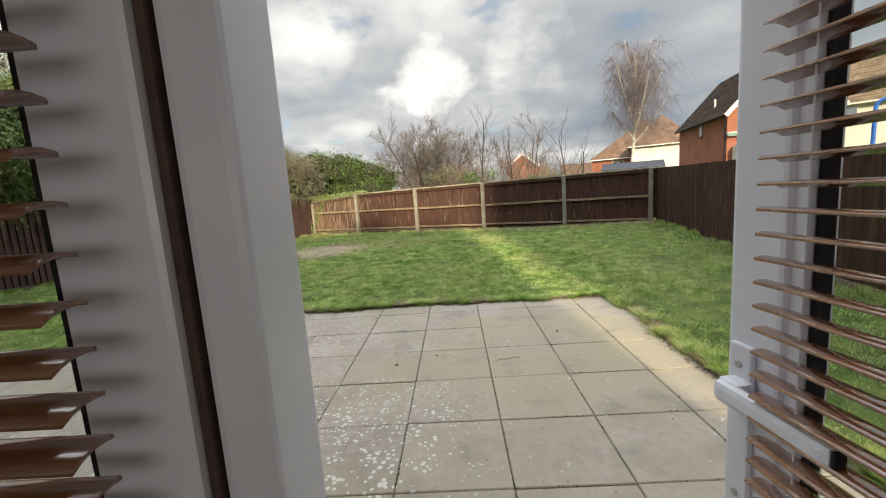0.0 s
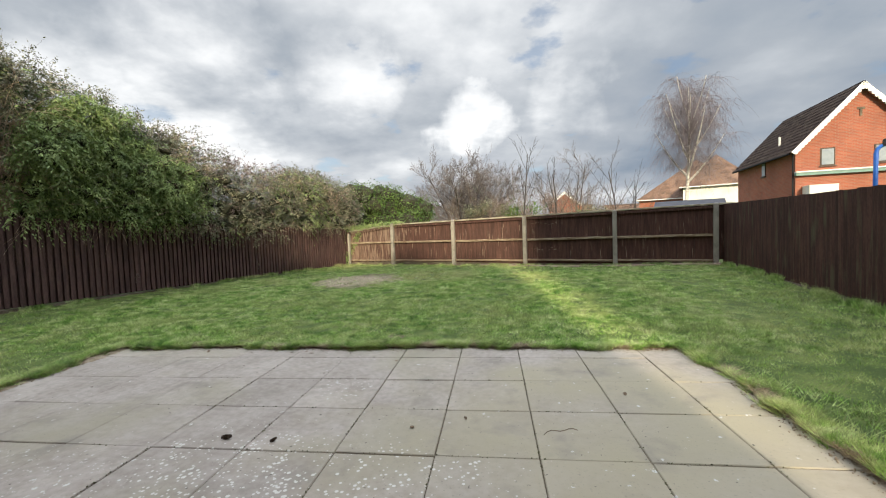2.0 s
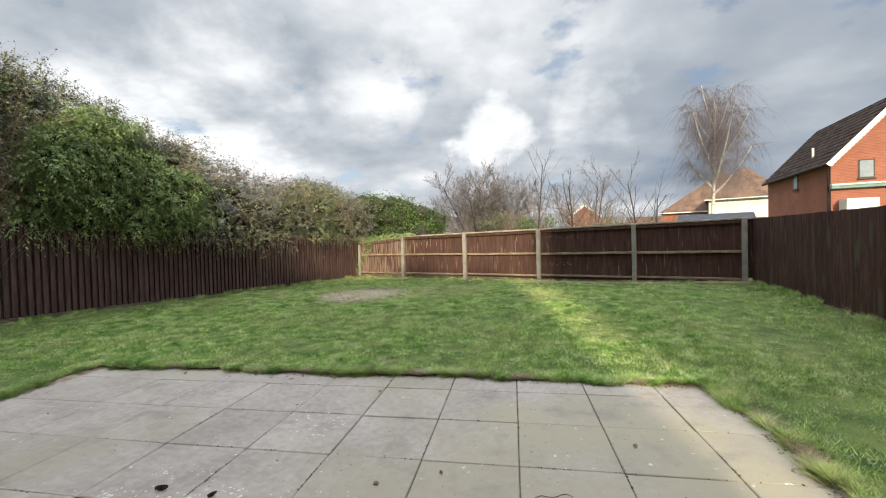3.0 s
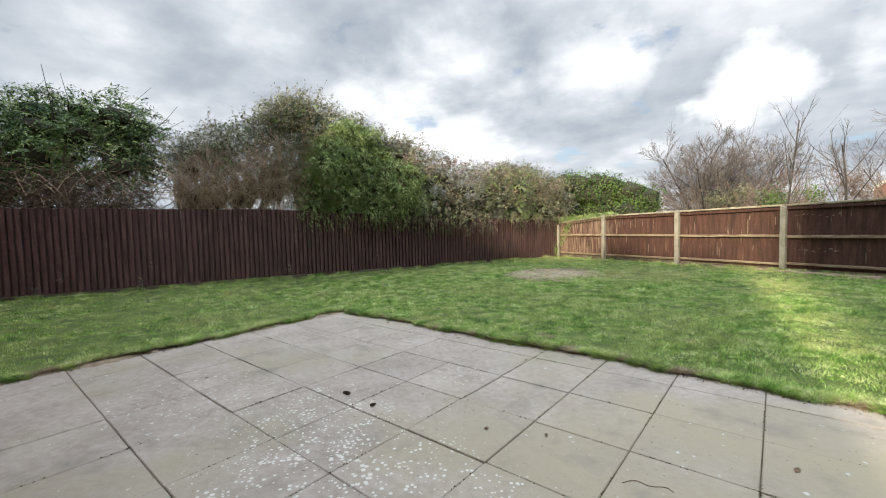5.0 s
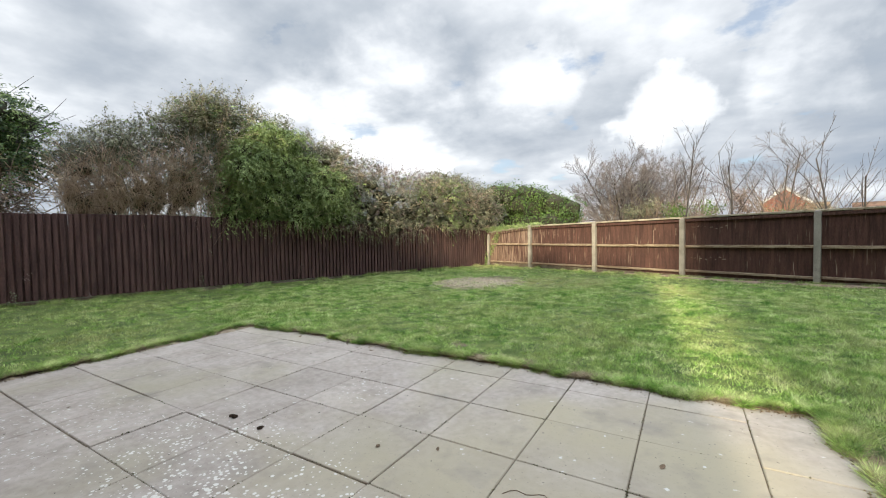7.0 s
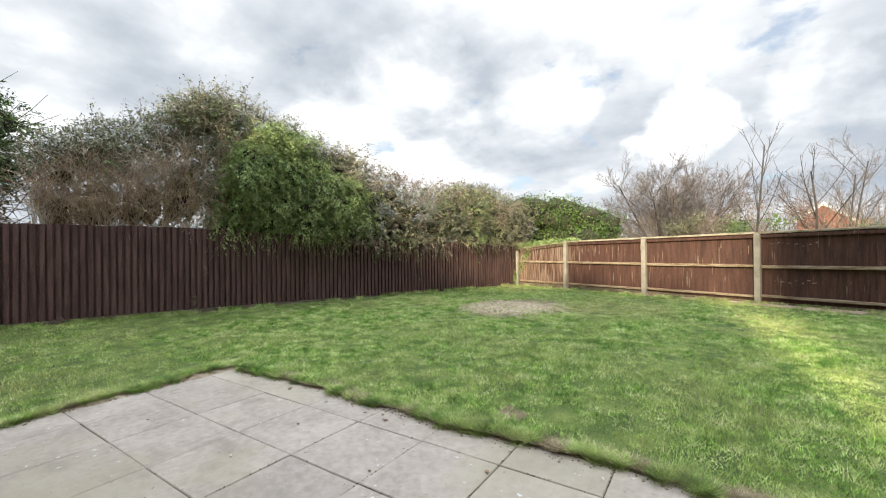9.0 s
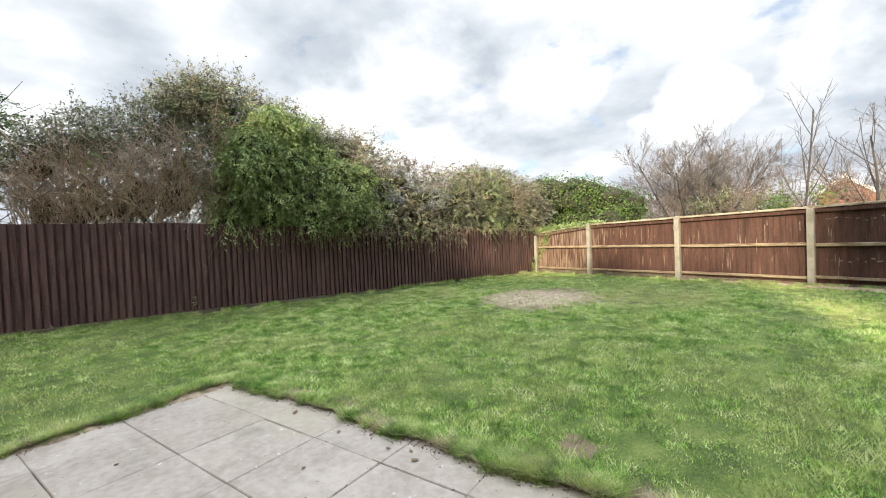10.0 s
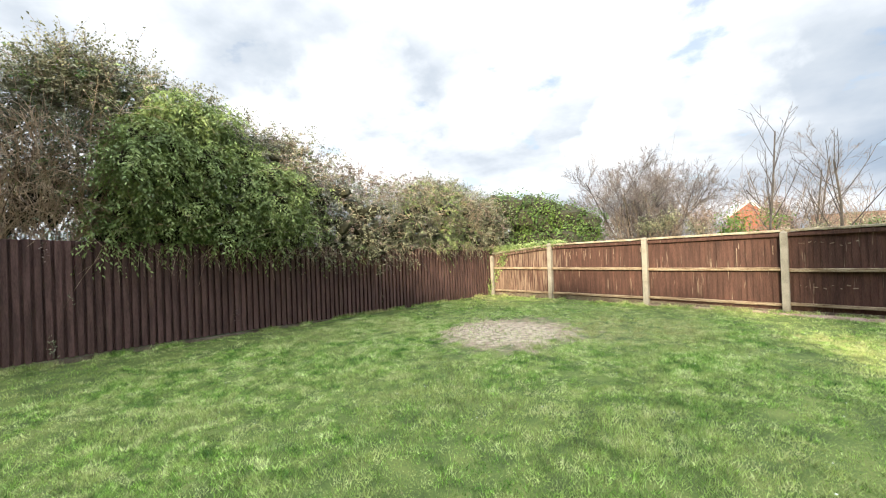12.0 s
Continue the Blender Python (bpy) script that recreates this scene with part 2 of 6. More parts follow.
mask_over(M_BOARD_BACK, (0.24, 0.175, 0.13), "noise", 4.0, 0.42, 0.66, centre=(-4.6, 12.7, 1.2), reach=3.2, stretch=(7, 7, 0.45), detail=9, seed=17.0)
mask_over(M_BOARD_BACK, (0.20, 0.125, 0.085), "noise", 6.0, 0.52, 0.70, centre=(-5.0, 13.1, 0.3), reach=1.6, stretch=(5, 5, 0.6), detail=8, seed=19.0)
M_BOARD_SIDE = material("stained_board_mossy", [(0.031, 0.0135, 0.010), (0.05, 0.022, 0.016), (0.073, 0.035, 0.0255)], scale=3, fine=30, stretch=(6, 6, 0.6), rough=0.75, bump=0.3, vary=0.2)
mask_over(M_BOARD_SIDE, (0.075, 0.07, 0.04), "noise", 4.0, 0.54, 0.76, stretch=(2, 2, 0.3), detail=7, seed=6.0)
M_RAIL = material("weathered_rail", [(0.12, 0.075, 0.045), (0.24, 0.18, 0.12), (0.34, 0.28, 0.20)], scale=5, fine=40, stretch=(0.8, 0.8, 8), rough=0.85, bump=0.3, vary=0.12)
M_CAP = material("weathered_capping", [(0.20, 0.165, 0.11), (0.33, 0.29, 0.21), (0.42, 0.38, 0.29)], scale=5, fine=40, rough=0.9, bump=0.4, vary=0.1)
M_POST = material("concrete_post", [(0.20, 0.182, 0.148), (0.265, 0.243, 0.205), (0.32, 0.295, 0.25)], scale=4, fine=60, rough=0.9, bump=0.3, vary=0.08)
M_CONC = material("gravel_board", [(0.09, 0.07, 0.05), (0.14, 0.115, 0.085), (0.21, 0.18, 0.135)], scale=4, fine=50, rough=0.95, bump=0.3)
M_IVY = leafy("ivy_leaf", [(0.14, 0.20, 0.066), (0.225, 0.305, 0.105), (0.33, 0.405, 0.15)], scale=2.6, island=0.35, rough=0.5, passing=0.3)
M_SHRUB = leafy("shrub_leaf", [(0.105, 0.12, 0.074), (0.195, 0.205, 0.128), (0.32, 0.315, 0.21)], scale=2.6, island=0.5, rough=0.5)
M_RUSSET = leafy("russet_leaf", [(0.125, 0.09, 0.08), (0.21, 0.158, 0.138), (0.33, 0.262, 0.23)], scale=2.0, island=0.45)
M_DARK = leafy("evergreen_leaf", [(0.026, 0.0546, 0.0195), (0.0546, 0.104, 0.0312), (0.117, 0.182, 0.0468)], scale=1.2, island=0.5, rough=0.45)
M_LAUREL = leafy("laurel_leaf", [(0.0465, 0.088, 0.0186), (0.088, 0.155, 0.0311), (0.14, 0.212, 0.0465)], scale=1.5, island=0.4, rough=0.45)
# dark filler colour standing in for the shade deep inside the hedges
M_CORE = material("hedge_core_dark", [(0.028, 0.029, 0.017), (0.05, 0.048, 0.03)], scale=4, rough=1.0, bump=0.3)
M_TWIG = material("brown_twig", [(0.105, 0.076, 0.057), (0.18, 0.134, 0.10), (0.27, 0.205, 0.155)], scale=5, rough=0.9, bump=0.0)
M_TWIG_PALE = material("dry_stem", [(0.30, 0.215, 0.14), (0.46, 0.35, 0.245), (0.62, 0.50, 0.375)], scale=5, rough=0.9, bump=0.0)
M_BARK = material("grey_bark", [(0.042, 0.036, 0.034), (0.07, 0.061, 0.056), (0.105, 0.092, 0.082)], scale=6, rough=0.9, bump=0.2)
M_HAZE = material("fine_twig", [(0.095, 0.082, 0.08), (0.145, 0.125, 0.122), (0.2, 0.172, 0.165)], scale=2, rough=0.9, bump=0.0)
M_CRUMB = material("soil_crumb", [(0.12, 0.092, 0.062), (0.20, 0.158, 0.108), (0.29, 0.24, 0.175)], scale=12, fine=90, rough=1.0, bump=0.2)
M_DRYSOIL = material("dry_soil", [(0.17, 0.115, 0.085), (0.26, 0.185, 0.14), (0.34, 0.26, 0.205)], scale=6, fine=45, rough=1.0, bump=0.4)
M_BIRCH = material("birch_bark", [(0.24, 0.21, 0.19), (0.52, 0.49, 0.45), (0.66, 0.63, 0.58)], scale=3, stretch=(1, 1, 4), rough=0.7, bump=0.1)
M_BIRCHTWIG = material("birch_twig", [(0.15, 0.122, 0.132), (0.225, 0.19, 0.20)], scale=3, rough=0.9, bump=0.0)
M_BRICK = bpy.data.materials.new("red_brick")
M_UPVC = material("white_upvc", [(0.77, 0.79, 0.86), (0.82, 0.84, 0.90)], scale=1.5, fine=12, rough=0.35, bump=0.02, spec=0.5)
M_WHITE = material("white_paint", [(0.62, 0.61, 0.58), (0.78, 0.77, 0.74)], scale=2, fine=20, rough=0.6, bump=0.05)
M_STUCCO = material("white_stucco", [(0.62, 0.60, 0.55), (0.74, 0.72, 0.67)], scale=1.5, fine=25, rough=0.9, bump=0.15)
M_TILE_DARK = material("dark_roof_tile", [(0.028, 0.019, 0.016), (0.052, 0.036, 0.03), (0.10, 0.074, 0.06)], scale=3.5, fine=11, rough=0.95, bump=0.4, vary=0.12, spec=0.08)
M_TILE_BROWN = material("brown_roof_tile", [(0.13, 0.088, 0.058), (0.19, 0.135, 0.088), (0.25, 0.185, 0.12)], scale=2.0, fine=9, rough=0.85, bump=0.3, vary=0.1)
M_TILE_RED = material("red_roof_tile", [(0.082, 0.050, 0.036), (0.135, 0.083, 0.058), (0.20, 0.125, 0.088)], scale=1.5, fine=9, rough=0.85, bump=0.3, vary=0.1)
M_SLAT = material("wooden_slat", [(0.22, 0.085, 0.035), (0.30, 0.125, 0.055), (0.36, 0.16, 0.075)], scale=3, fine=30, stretch=(1, 8, 8), rough=0.18, bump=0.02, spec=0.9)
slat_skin = M_SLAT.node_tree.nodes["Principled BSDF"].inputs
slat_skin["Coat Weight"].default_value, slat_skin["Coat Roughness"].default_value, slat_skin["Coat IOR"].default_value = 0.8, 0.12, 2.0
M_RUBBER = material("black_gasket", [(0.008, 0.008, 0.008), (0.015, 0.015, 0.015)], rough=0.6, bump=0.0)
M_STRIP = material("brown_strip", [(0.06, 0.035, 0.028), (0.10, 0.06, 0.048)], rough=0.6, bump=0.0)
M_STEEL = material("brushed_steel", [(0.45, 0.45, 0.45), (0.6, 0.6, 0.6)], fine=90, rough=0.3, metal=1.0, bump=0.0)
M_BLUE = material("blue_paint", [(0.02, 0.10, 0.42), (0.035, 0.15, 0.55)], rough=0.4, bump=0.0)
M_NET = material("black_netting", [(0.012, 0.012, 0.014), (0.03, 0.03, 0.034)], rough=0.9, bump=0.0)
M_DARKPANE = material("window_glass_dark", [(0.30, 0.32, 0.34), (0.38, 0.40, 0.42)], metal=0.8, rough=0.06, bump=0.0, spec=0.6)
# pale blue-grey base colour on the pane itself
M_LIGHTPANE = material("window_glass_pale", [(0.24, 0.275, 0.31), (0.31, 0.34, 0.37)], rough=0.08, bump=0.0, spec=0.8)
M_PLASTER = material("interior_plaster", [(0.66, 0.64, 0.60), (0.74, 0.72, 0.68)], scale=2, rough=0.9, bump=0.03)
M_CARPET = material("interior_floor", [(0.28, 0.22, 0.16), (0.36, 0.29, 0.21)], scale=4, rough=0.8, bump=0.1)
M_CONE = material("cone_scale", [(0.03, 0.02, 0.012), (0.07, 0.045, 0.028)], scale=40, fine=200, rough=0.9, bump=0.3)
M_LEAFLITTER = material("dead_leaf", [(0.08, 0.055, 0.035), (0.17, 0.12, 0.075)], scale=30, fine=120, rough=0.9, bump=0.2, vary=0.3)
M_GREENTRIM = material("green_trim", [(0.13, 0.22, 0.19), (0.18, 0.28, 0.25)], rough=0.5, bump=0.0)
M_FELT = material("roof_felt", [(0.035, 0.04, 0.055), (0.06, 0.065, 0.085)], scale=3, rough=0.9, bump=0.2)


def brick_nodes(m):
    m.use_nodes = True
    N, L = m.node_tree.nodes, m.node_tree.links
    b = N["Principled BSDF"]
    uvw = N.new("ShaderNodeUVMap")
    br = N.new("ShaderNodeTexBrick")
    br.inputs["Color1"].default_value, br.inputs["Color2"].default_value = (0.34, 0.10, 0.055, 1), (0.26, 0.075, 0.044, 1)
    br.inputs["Mortar"].default_value = (0.27, 0.18, 0.135, 1)
    br.inputs["Scale"].default_value = 1.0
    br.inputs["Brick Width"].default_value, br.inputs["Row Height"].default_value = 0.225, 0.075
    br.inputs["Mortar Size"].default_value = 0.008
    L.new(uvw.outputs[0], br.inputs["Vector"])
    n = N.new("ShaderNodeTexNoise")
    n.inputs["Scale"].default_value, n.inputs["Detail"].default_value = 0.9, 8
    L.new(uvw.outputs[0], n.inputs["Vector"])
    hsv = N.new("ShaderNodeHueSaturation")
    mr = N.new("ShaderNodeMapRange")
    mr.inputs["To Min"].default_value, mr.inputs["To Max"].default_value = 0.65, 1.35
    L.new(n.outputs[0], mr.inputs["Value"])
    L.new(mr.outputs[0], hsv.inputs["Value"])
    L.new(br.outputs["Color"], hsv.inputs["Color"])
    L.new(hsv.outputs[0], b.inputs["Base Color"])
    b.inputs["Roughness"].default_value = 0.9
    bp = N.new("ShaderNodeBump")
    bp.inputs["Strength"].default_value, bp.inputs["Distance"].default_value = 0.5, 0.006
    L.new(br.outputs["Fac"], bp.inputs["Height"])
    bp.invert = True
    L.new(bp.outputs[0], b.inputs["Normal"])


brick_nodes(M_BRICK)
M_GLASS = bpy.data.materials.new("clear_glass")


def glass_nodes(m):
    m.use_nodes = True
    N, L = m.node_tree.nodes, m.node_tree.links
    t, g, lw, mx = N.new("ShaderNodeBsdfTransparent"), N.new("ShaderNodeBsdfGlossy"), N.new("ShaderNodeLayerWeight"), N.new("ShaderNodeMixShader")
    p = N.new("ShaderNodeMath")
    p.operation, p.inputs[1].default_value = "POWER", 4.0
    g.inputs["Roughness"].default_value = 0.01
    t.inputs[0].default_value = (0.93, 0.95, 0.94, 1)
    L.new(lw.outputs["Facing"], p.inputs[0])
    L.new(p.outputs[0], mx.inputs[0])
    L.new(t.outputs[0], mx.inputs[1])
    L.new(g.outputs[0], mx.inputs[2])
    L.new(mx.outputs[0], N["Material Output"].inputs[0])


glass_nodes(M_GLASS)


# ---- building helpers ----
def mesh_object(name, mesh, mat, parent=None, label=""):
    ob = new(name, mesh)
    if mat is not None and not mesh.materials:
        mesh.materials.append(mat)
    ob.parent = parent
    return tagged(ob, label=label) if label else ob


def part(name, bm, mat, parent=None, label="", smooth=False):
    me = bpy.data.meshes.new(name)
    bm.normal_update()
    if smooth:
        for f in bm.faces:
            f.smooth = True
    bm.to_mesh(me)
    bm.free()
    return mesh_object(name, me, mat, parent, label)


def thing(name, label, category, group="", at=(0, 0, 0), rz=0.0, kind=""):
    ob = new(name)
    ob.empty_display_size = 0.1
    ob.matrix_basis = pose(*at, 0, 0, rz)
    return tagged(ob, label, category, group, kind)


def arrays(name, verts, faces, mat, parent=None, label="", smooth=False):
    """A mesh from numpy vertices (n, 3) and faces (m, 3 or 4)."""
    me = bpy.data.meshes.new(name)
    k = faces.shape[1]
    me.vertices.add(len(verts))
    me.vertices.foreach_set("co", np.asarray(verts, np.float32).ravel())
    me.loops.add(faces.size)
    me.loops.foreach_set("vertex_index", faces.astype(np.int32).ravel())
    me.polygons.add(len(faces))
    me.polygons.foreach_set("loop_start", np.arange(0, faces.size, k, dtype=np.int32))
    if smooth:
        me.polygons.foreach_set("use_smooth", np.ones(len(faces), bool))
    me.update(calc_edges=True)
    return mesh_object(name, me, mat, parent, label)


def box(bm, x0, x1, y0, y1, z0, z1, bevel=0.0, m=None):
    made = bmesh.ops.create_cube(bm, size=1)["verts"]
    for v in made:
        v.co = Vector(((x0 + x1) / 2 + v.co.x * (x1 - x0), (y0 + y1) / 2 + v.co.y * (y1 - y0), (z0 + z1) / 2 + v.co.z * (z1 - z0)))
        if m is not None:
            v.co = m @ v.co
    if bevel:
        edges = {e for v in made for e in v.link_edges}
        bmesh.ops.bevel(bm, geom=list(edges), offset=bevel, segments=2, affect="EDGES", profile=0.6)
    return bm


def boxed(name, x0, x1, y0, y1, z0, z1, mat, parent=None, bevel=0.0, label="", m=None):
    return part(name, box(bmesh.new(), x0, x1, y0, y1, z0, z1, bevel, m), mat, parent, label)


def prism(points, depth0, depth1, axis="y"):
    """An outline of (a, z) points pushed along an axis."""
    bm = bmesh.new()
    put = (lambda a, d, z: (a, d, z)) if axis == "y" else (lambda a, d, z: (d, a, z))
    front = [bm.verts.new(put(a, depth0, z)) for a, z in points]
    back = [bm.verts.new(put(a, depth1, z)) for a, z in points]
    bm.faces.new(front)
    bm.faces.new(back[::-1])
    for i in range(len(points)):
        j = (i + 1) % len(points)
        bm.faces.new((front[j], front[i], back[i], back[j]))
    bmesh.ops.recalc_face_normals(bm, faces=bm.faces)
    return bm


def brick_uv(ob):
    """Lays metres on the walls of a mesh, so that the courses run level."""
    me = ob.data
    uv = me.uv_layers.new(name="UVMap").data
    for p in me.polygons:
        n = p.normal
        for li in p.loop_indices:
            c = me.vertices[me.loops[li].vertex_index].co
            along = c.x if abs(n.y) > abs(n.x) else c.y
            uv[li].uv = (along, c.z if abs(n.z) < 0.7 else c.y)
    return ob


def rod(bm, a, b, r, sides=8):
    a, b = Vector(a), Vector(b)
    q = (b - a).to_track_quat("Z", "Y").to_matrix().to_4x4()
    bmesh.ops.create_cone(bm, segments=sides, radius1=r, radius2=r, depth=(b - a).length, cap_ends=True, matrix=Matrix.Translation((a + b) / 2) @ q)
    return bm


def smoothstep(v):
    v = np.clip(v, 0, 1)
    return v * v * (3 - 2 * v)


# ---- the ground: patio, lawn and land beyond, one sheet ----
PX0, PX1, PY0, PY1 = -4.16, 2.27, -2.62, 2.16


def ripple(x, y):
    return 0.012 * np.sin(1.3 * x + 0.7 * y + 1) * np.sin(0.9 * y - 0.5 * x) + 0.006 * np.sin(3.1 * x - 1.9 * y) * np.sin(2.7 * y + 1.1 * x)


def edge_wave(a):
    return 0.026 * np.sin(2.3 * a + 1) + 0.032 * np.sin(5.9 * a) * np.sin(1.3 * a) + 0.02 * np.sin(17.7 * a + 2) * np.sin(3.1 * a) + 0.014 * np.sin(41 * a) * np.sin(6.7 * a + 1)


def outside(x, y):
    """How far a place lies outside the patio's worn edge (negative within)."""
    x, y = np.asarray(x, float), np.asarray(y, float)
    left = PX0 + edge_wave(y) - x
    right = x - PX1 - edge_wave(y + 7)
    far = y - PY1 - edge_wave(x + 3)
    near = PY0 - 40 - y
    return np.maximum(np.maximum(left, right), np.maximum(far, near))


def ground_z(x, y):
    x, y = np.asarray(x, float), np.asarray(y, float)
    d = outside(x, y)
    rise = 0.015 + 0.085 * smoothstep(d / 4.5) + 0.09 * smoothstep((x - 3.2) / 3.5) * smoothstep((y - 1) / 8)
    return np.where(d < -0.3, -0.07, np.where(d < -0.005, -0.006, rise + ripple(x, y)))


def sheet_z(x, y):
    """The ground sheet itself, kept well below the paving and its soil edge."""
    clear = np.maximum(np.maximum(PX0 - x, x - PX1), y - PY1)
    return np.where(clear < 0.035, -0.05, np.maximum(ground_z(x, y), 0.004))


def spaced(a, b, step, far, n):
    out = np.geomspace(step * 2, far, n)
    return np.concatenate([a - out[::-1], np.arange(a, b, step), b + out])


gx, gy = spaced(-10.5, 8, 0.11, 1200, 22), spaced(-2.6, 14.5, 0.11, 1200, 22)
X, Y = np.meshgrid(gx, gy)
nx, ny = len(gx), len(gy)
idx = np.arange(nx * ny).reshape(ny, nx)
quads = np.stack([idx[:-1, :-1], idx[:-1, 1:], idx[1:, 1:], idx[1:, :-1]], -1).reshape(-1, 4)
ground = arrays("ground", np.stack([X, Y, sheet_z(X, Y)], -1).reshape(-1, 3), quads, M_LAWN, smooth=True)
tagged(ground, "turf and soil under the lawn and the land beyond", "ground", kind="structure")
soil_bed = boxed("soil_bed", PX0 - 0.02, PX1 + 0.02, PY0, PY1 + 0.02, -0.06, -0.007, M_SOIL)
tagged(soil_bed, "dark soil and moss in the joints between slabs", "ground", kind="structure")


def soil_strip(a0, a1, place, wave):
    """A crumbly bank of soil along one paving edge, spilling unevenly on to the slabs."""
    srng = np.random.default_rng(int(abs(a0) * 100) + 7)
    a = np.arange(a0, a1 + 0.02, 0.02)
    inner = -0.022 + 0.9 * edge_wave(a + wave) + srng.normal(0, 0.006, len(a))
    rows = []
    for f, z in ((0.0, -0.004), (0.12, 0.006), (0.35, 0.014), (0.62, 0.017), (1.0, -0.02)):
        off = inner + f * (0.17 - inner)
        rows.append(np.stack([*place(a + srng.normal(0, 0.003, len(a)), off), z + srng.normal(0, 0.0035, len(a))], -1))
    v = np.stack(rows, 0)
    k = np.arange(v.shape[0] * v.shape[1]).reshape(v.shape[:2])
    q = np.stack([k[:-1, :-1], k[:-1, 1:], k[1:, 1:], k[1:, :-1]], -1).reshape(-1, 4)
    return tagged(arrays("soil_edge", v.reshape(-1, 3), q, M_CRUMB, smooth=True), "bare brown soil and dead straw along the paving edge", "soil", kind="structure")


soil_strip(PX0 - 0.1, PX1 + 0.1, lambda a, o: (a, PY1 + 0.02 + o), 3)
soil_strip(PY0, PY1 + 0.05, lambda a, o: (PX0 + 0.02 - o, a), 0)
soil_strip(PY0 + 0.001, PY1 + 0.05, lambda a, o: (PX1 + 0.01 + o, a), 7)
# ---- fences: lines in plan ----
LEFT0, LEFT_D = Vector((-5.4, 13.4)), Vector((-0.3193, -0.9476))
BACK0, BACK_D = Vector((1.384, 10.83)), Vector((0.9433, -0.332))
RIGHT0, RIGHT_D = Vector((4.85, 1.3)), Vector((0.1914, 0.9815))


def on_line(o, d, s, off=0.0):
    """A place s along a fence and off to the left of its way."""
    return (o.x + d.x * s - d.y * off, o.y + d.y * s + d.x * off)


def board_mesh(name, width, thick, seed, ridged=False):
    """A feather-edged board a metre high, thick at one edge, thin at the other; or a ridged one, half proud and half sunk."""
    rnd = random.Random(seed)
    bm = bmesh.new()
    rows = []
    for z in (0.0, 0.33, 0.66, 1.0):
        w = rnd.uniform(-0.002, 0.002)
        if ridged:
            outline = ((0 + w, 0), (0 + w, -thick + 0.003), (0.004 + w, -thick), (width * 0.59 + w, -thick * 0.95), (width * 0.63 + w, -thick * 0.8), (width * 0.65 + w, -0.008), (width + w, -0.004), (width + w, 0))
        else:
            outline = ((0 + w, 0), (0 + w, -thick), (0.006 + w, -thick - 0.001), (width + w, -thick * 0.12), (width + w, 0))
        rows.append([bm.verts.new((x, y, z)) for x, y in outline])
    k = len(rows[0])
    for a, b in zip(rows, rows[1:]):
        for i in range(k):
            j = (i + 1) % k
            bm.faces.new((a[i], a[j], b[j], b[i]))
    bm.faces.new(rows[-1])
    bm.faces.new(rows[0][::-1])
    bmesh.ops.recalc_face_normals(bm, faces=bm.faces)
    me = bpy.data.meshes.new(name)
    bm.to_mesh(me)
    bm.free()
    return me


def boards_along(parent, o, d, s0, s1, off, foot, top, mat, pitch=0.1, thick=0.03, flip=False, ridged=False):
    """One board after another along a fence, its face to the left of the way unless flipped."""
    kinds = [board_mesh("board", pitch + (0.008 if ridged else 0.02), thick, k, ridged) for k in range(4)]
    for me in kinds:
        me.materials.append(mat)
    rnd = random.Random(int(s0 * 10) + 5)
    s = s0
    rz = math.degrees(math.atan2(d.y, d.x)) + (0 if flip else 180)
    while s < s1:
        at = s if flip else s + pitch
        x, y = on_line(o, d, at, off)
        z0, z1 = foot(s), top(s) + rnd.uniform(-0.008, 0.008)
        ob = new("board", rnd.choice(kinds))
        ob.parent = parent
        ob.matrix_basis = pose(x, y, z0, rnd.uniform(-0.3, 0.3), rnd.uniform(-0.25, 0.25), rz + (rnd.uniform(-0.4, 0.4) if ridged else rnd.uniform(0.5, 2.0))) @ Matrix.Diagonal((1, 1, z1 - z0, 1))
        s += pitch


def beam(name, o, d, s0, s1, off0, off1, za, zb, h, mat, parent, bevel=0.006, label=""):
    """A bar along a fence from s0 to s1 whose underside runs from za to zb."""
    bm = bmesh.new()
    n = Vector((-d.y, d.x))
    corners = []
    for s, z in ((s0, za), (s1, zb)):
        for off in (off0, off1):
            for dz in (0, h):
                p = o + d * s + n * off
                corners.append(bm.verts.new((p.x, p.y, z + dz)))
    a = corners
    for q in ((0, 1, 3, 2), (4, 6, 7, 5), (0, 4, 5, 1), (2, 3, 7, 6), (1, 5, 7, 3), (0, 2, 6, 4)):
        bm.faces.new([a[i] for i in q])
    bmesh.ops.recalc_face_normals(bm, faces=bm.faces)
    if bevel:
        bmesh.ops.bevel(bm, geom=bm.edges[:], offset=bevel, segments=1, affect="EDGES")
    return part(name, bm, mat, parent, label)


def post_at(o, d, s, off, z0, z1, parent, wide=0.105, mat=None):
    x, y = on_line(o, d, s, off)
    bm = bmesh.new()
    box(bm, -wide / 2, wide / 2, -wide / 2, wide / 2, -0.1, z1 - z0 - 0.03, 0.008)
    bmesh.ops.create_cone(bm, cap_ends=True, segments=4, radius1=wide * 0.66, radius2=wide * 0.35, depth=0.03, matrix=pose(0, 0, z1 - z0 - 0.018, 0, 0, 45))
    ob = part("post", bm, mat or M_POST, parent)
    ob.matrix_basis = pose(x, y, z0, 0, 0, math.degrees(math.atan2(d.y, d.x)))
    return ob


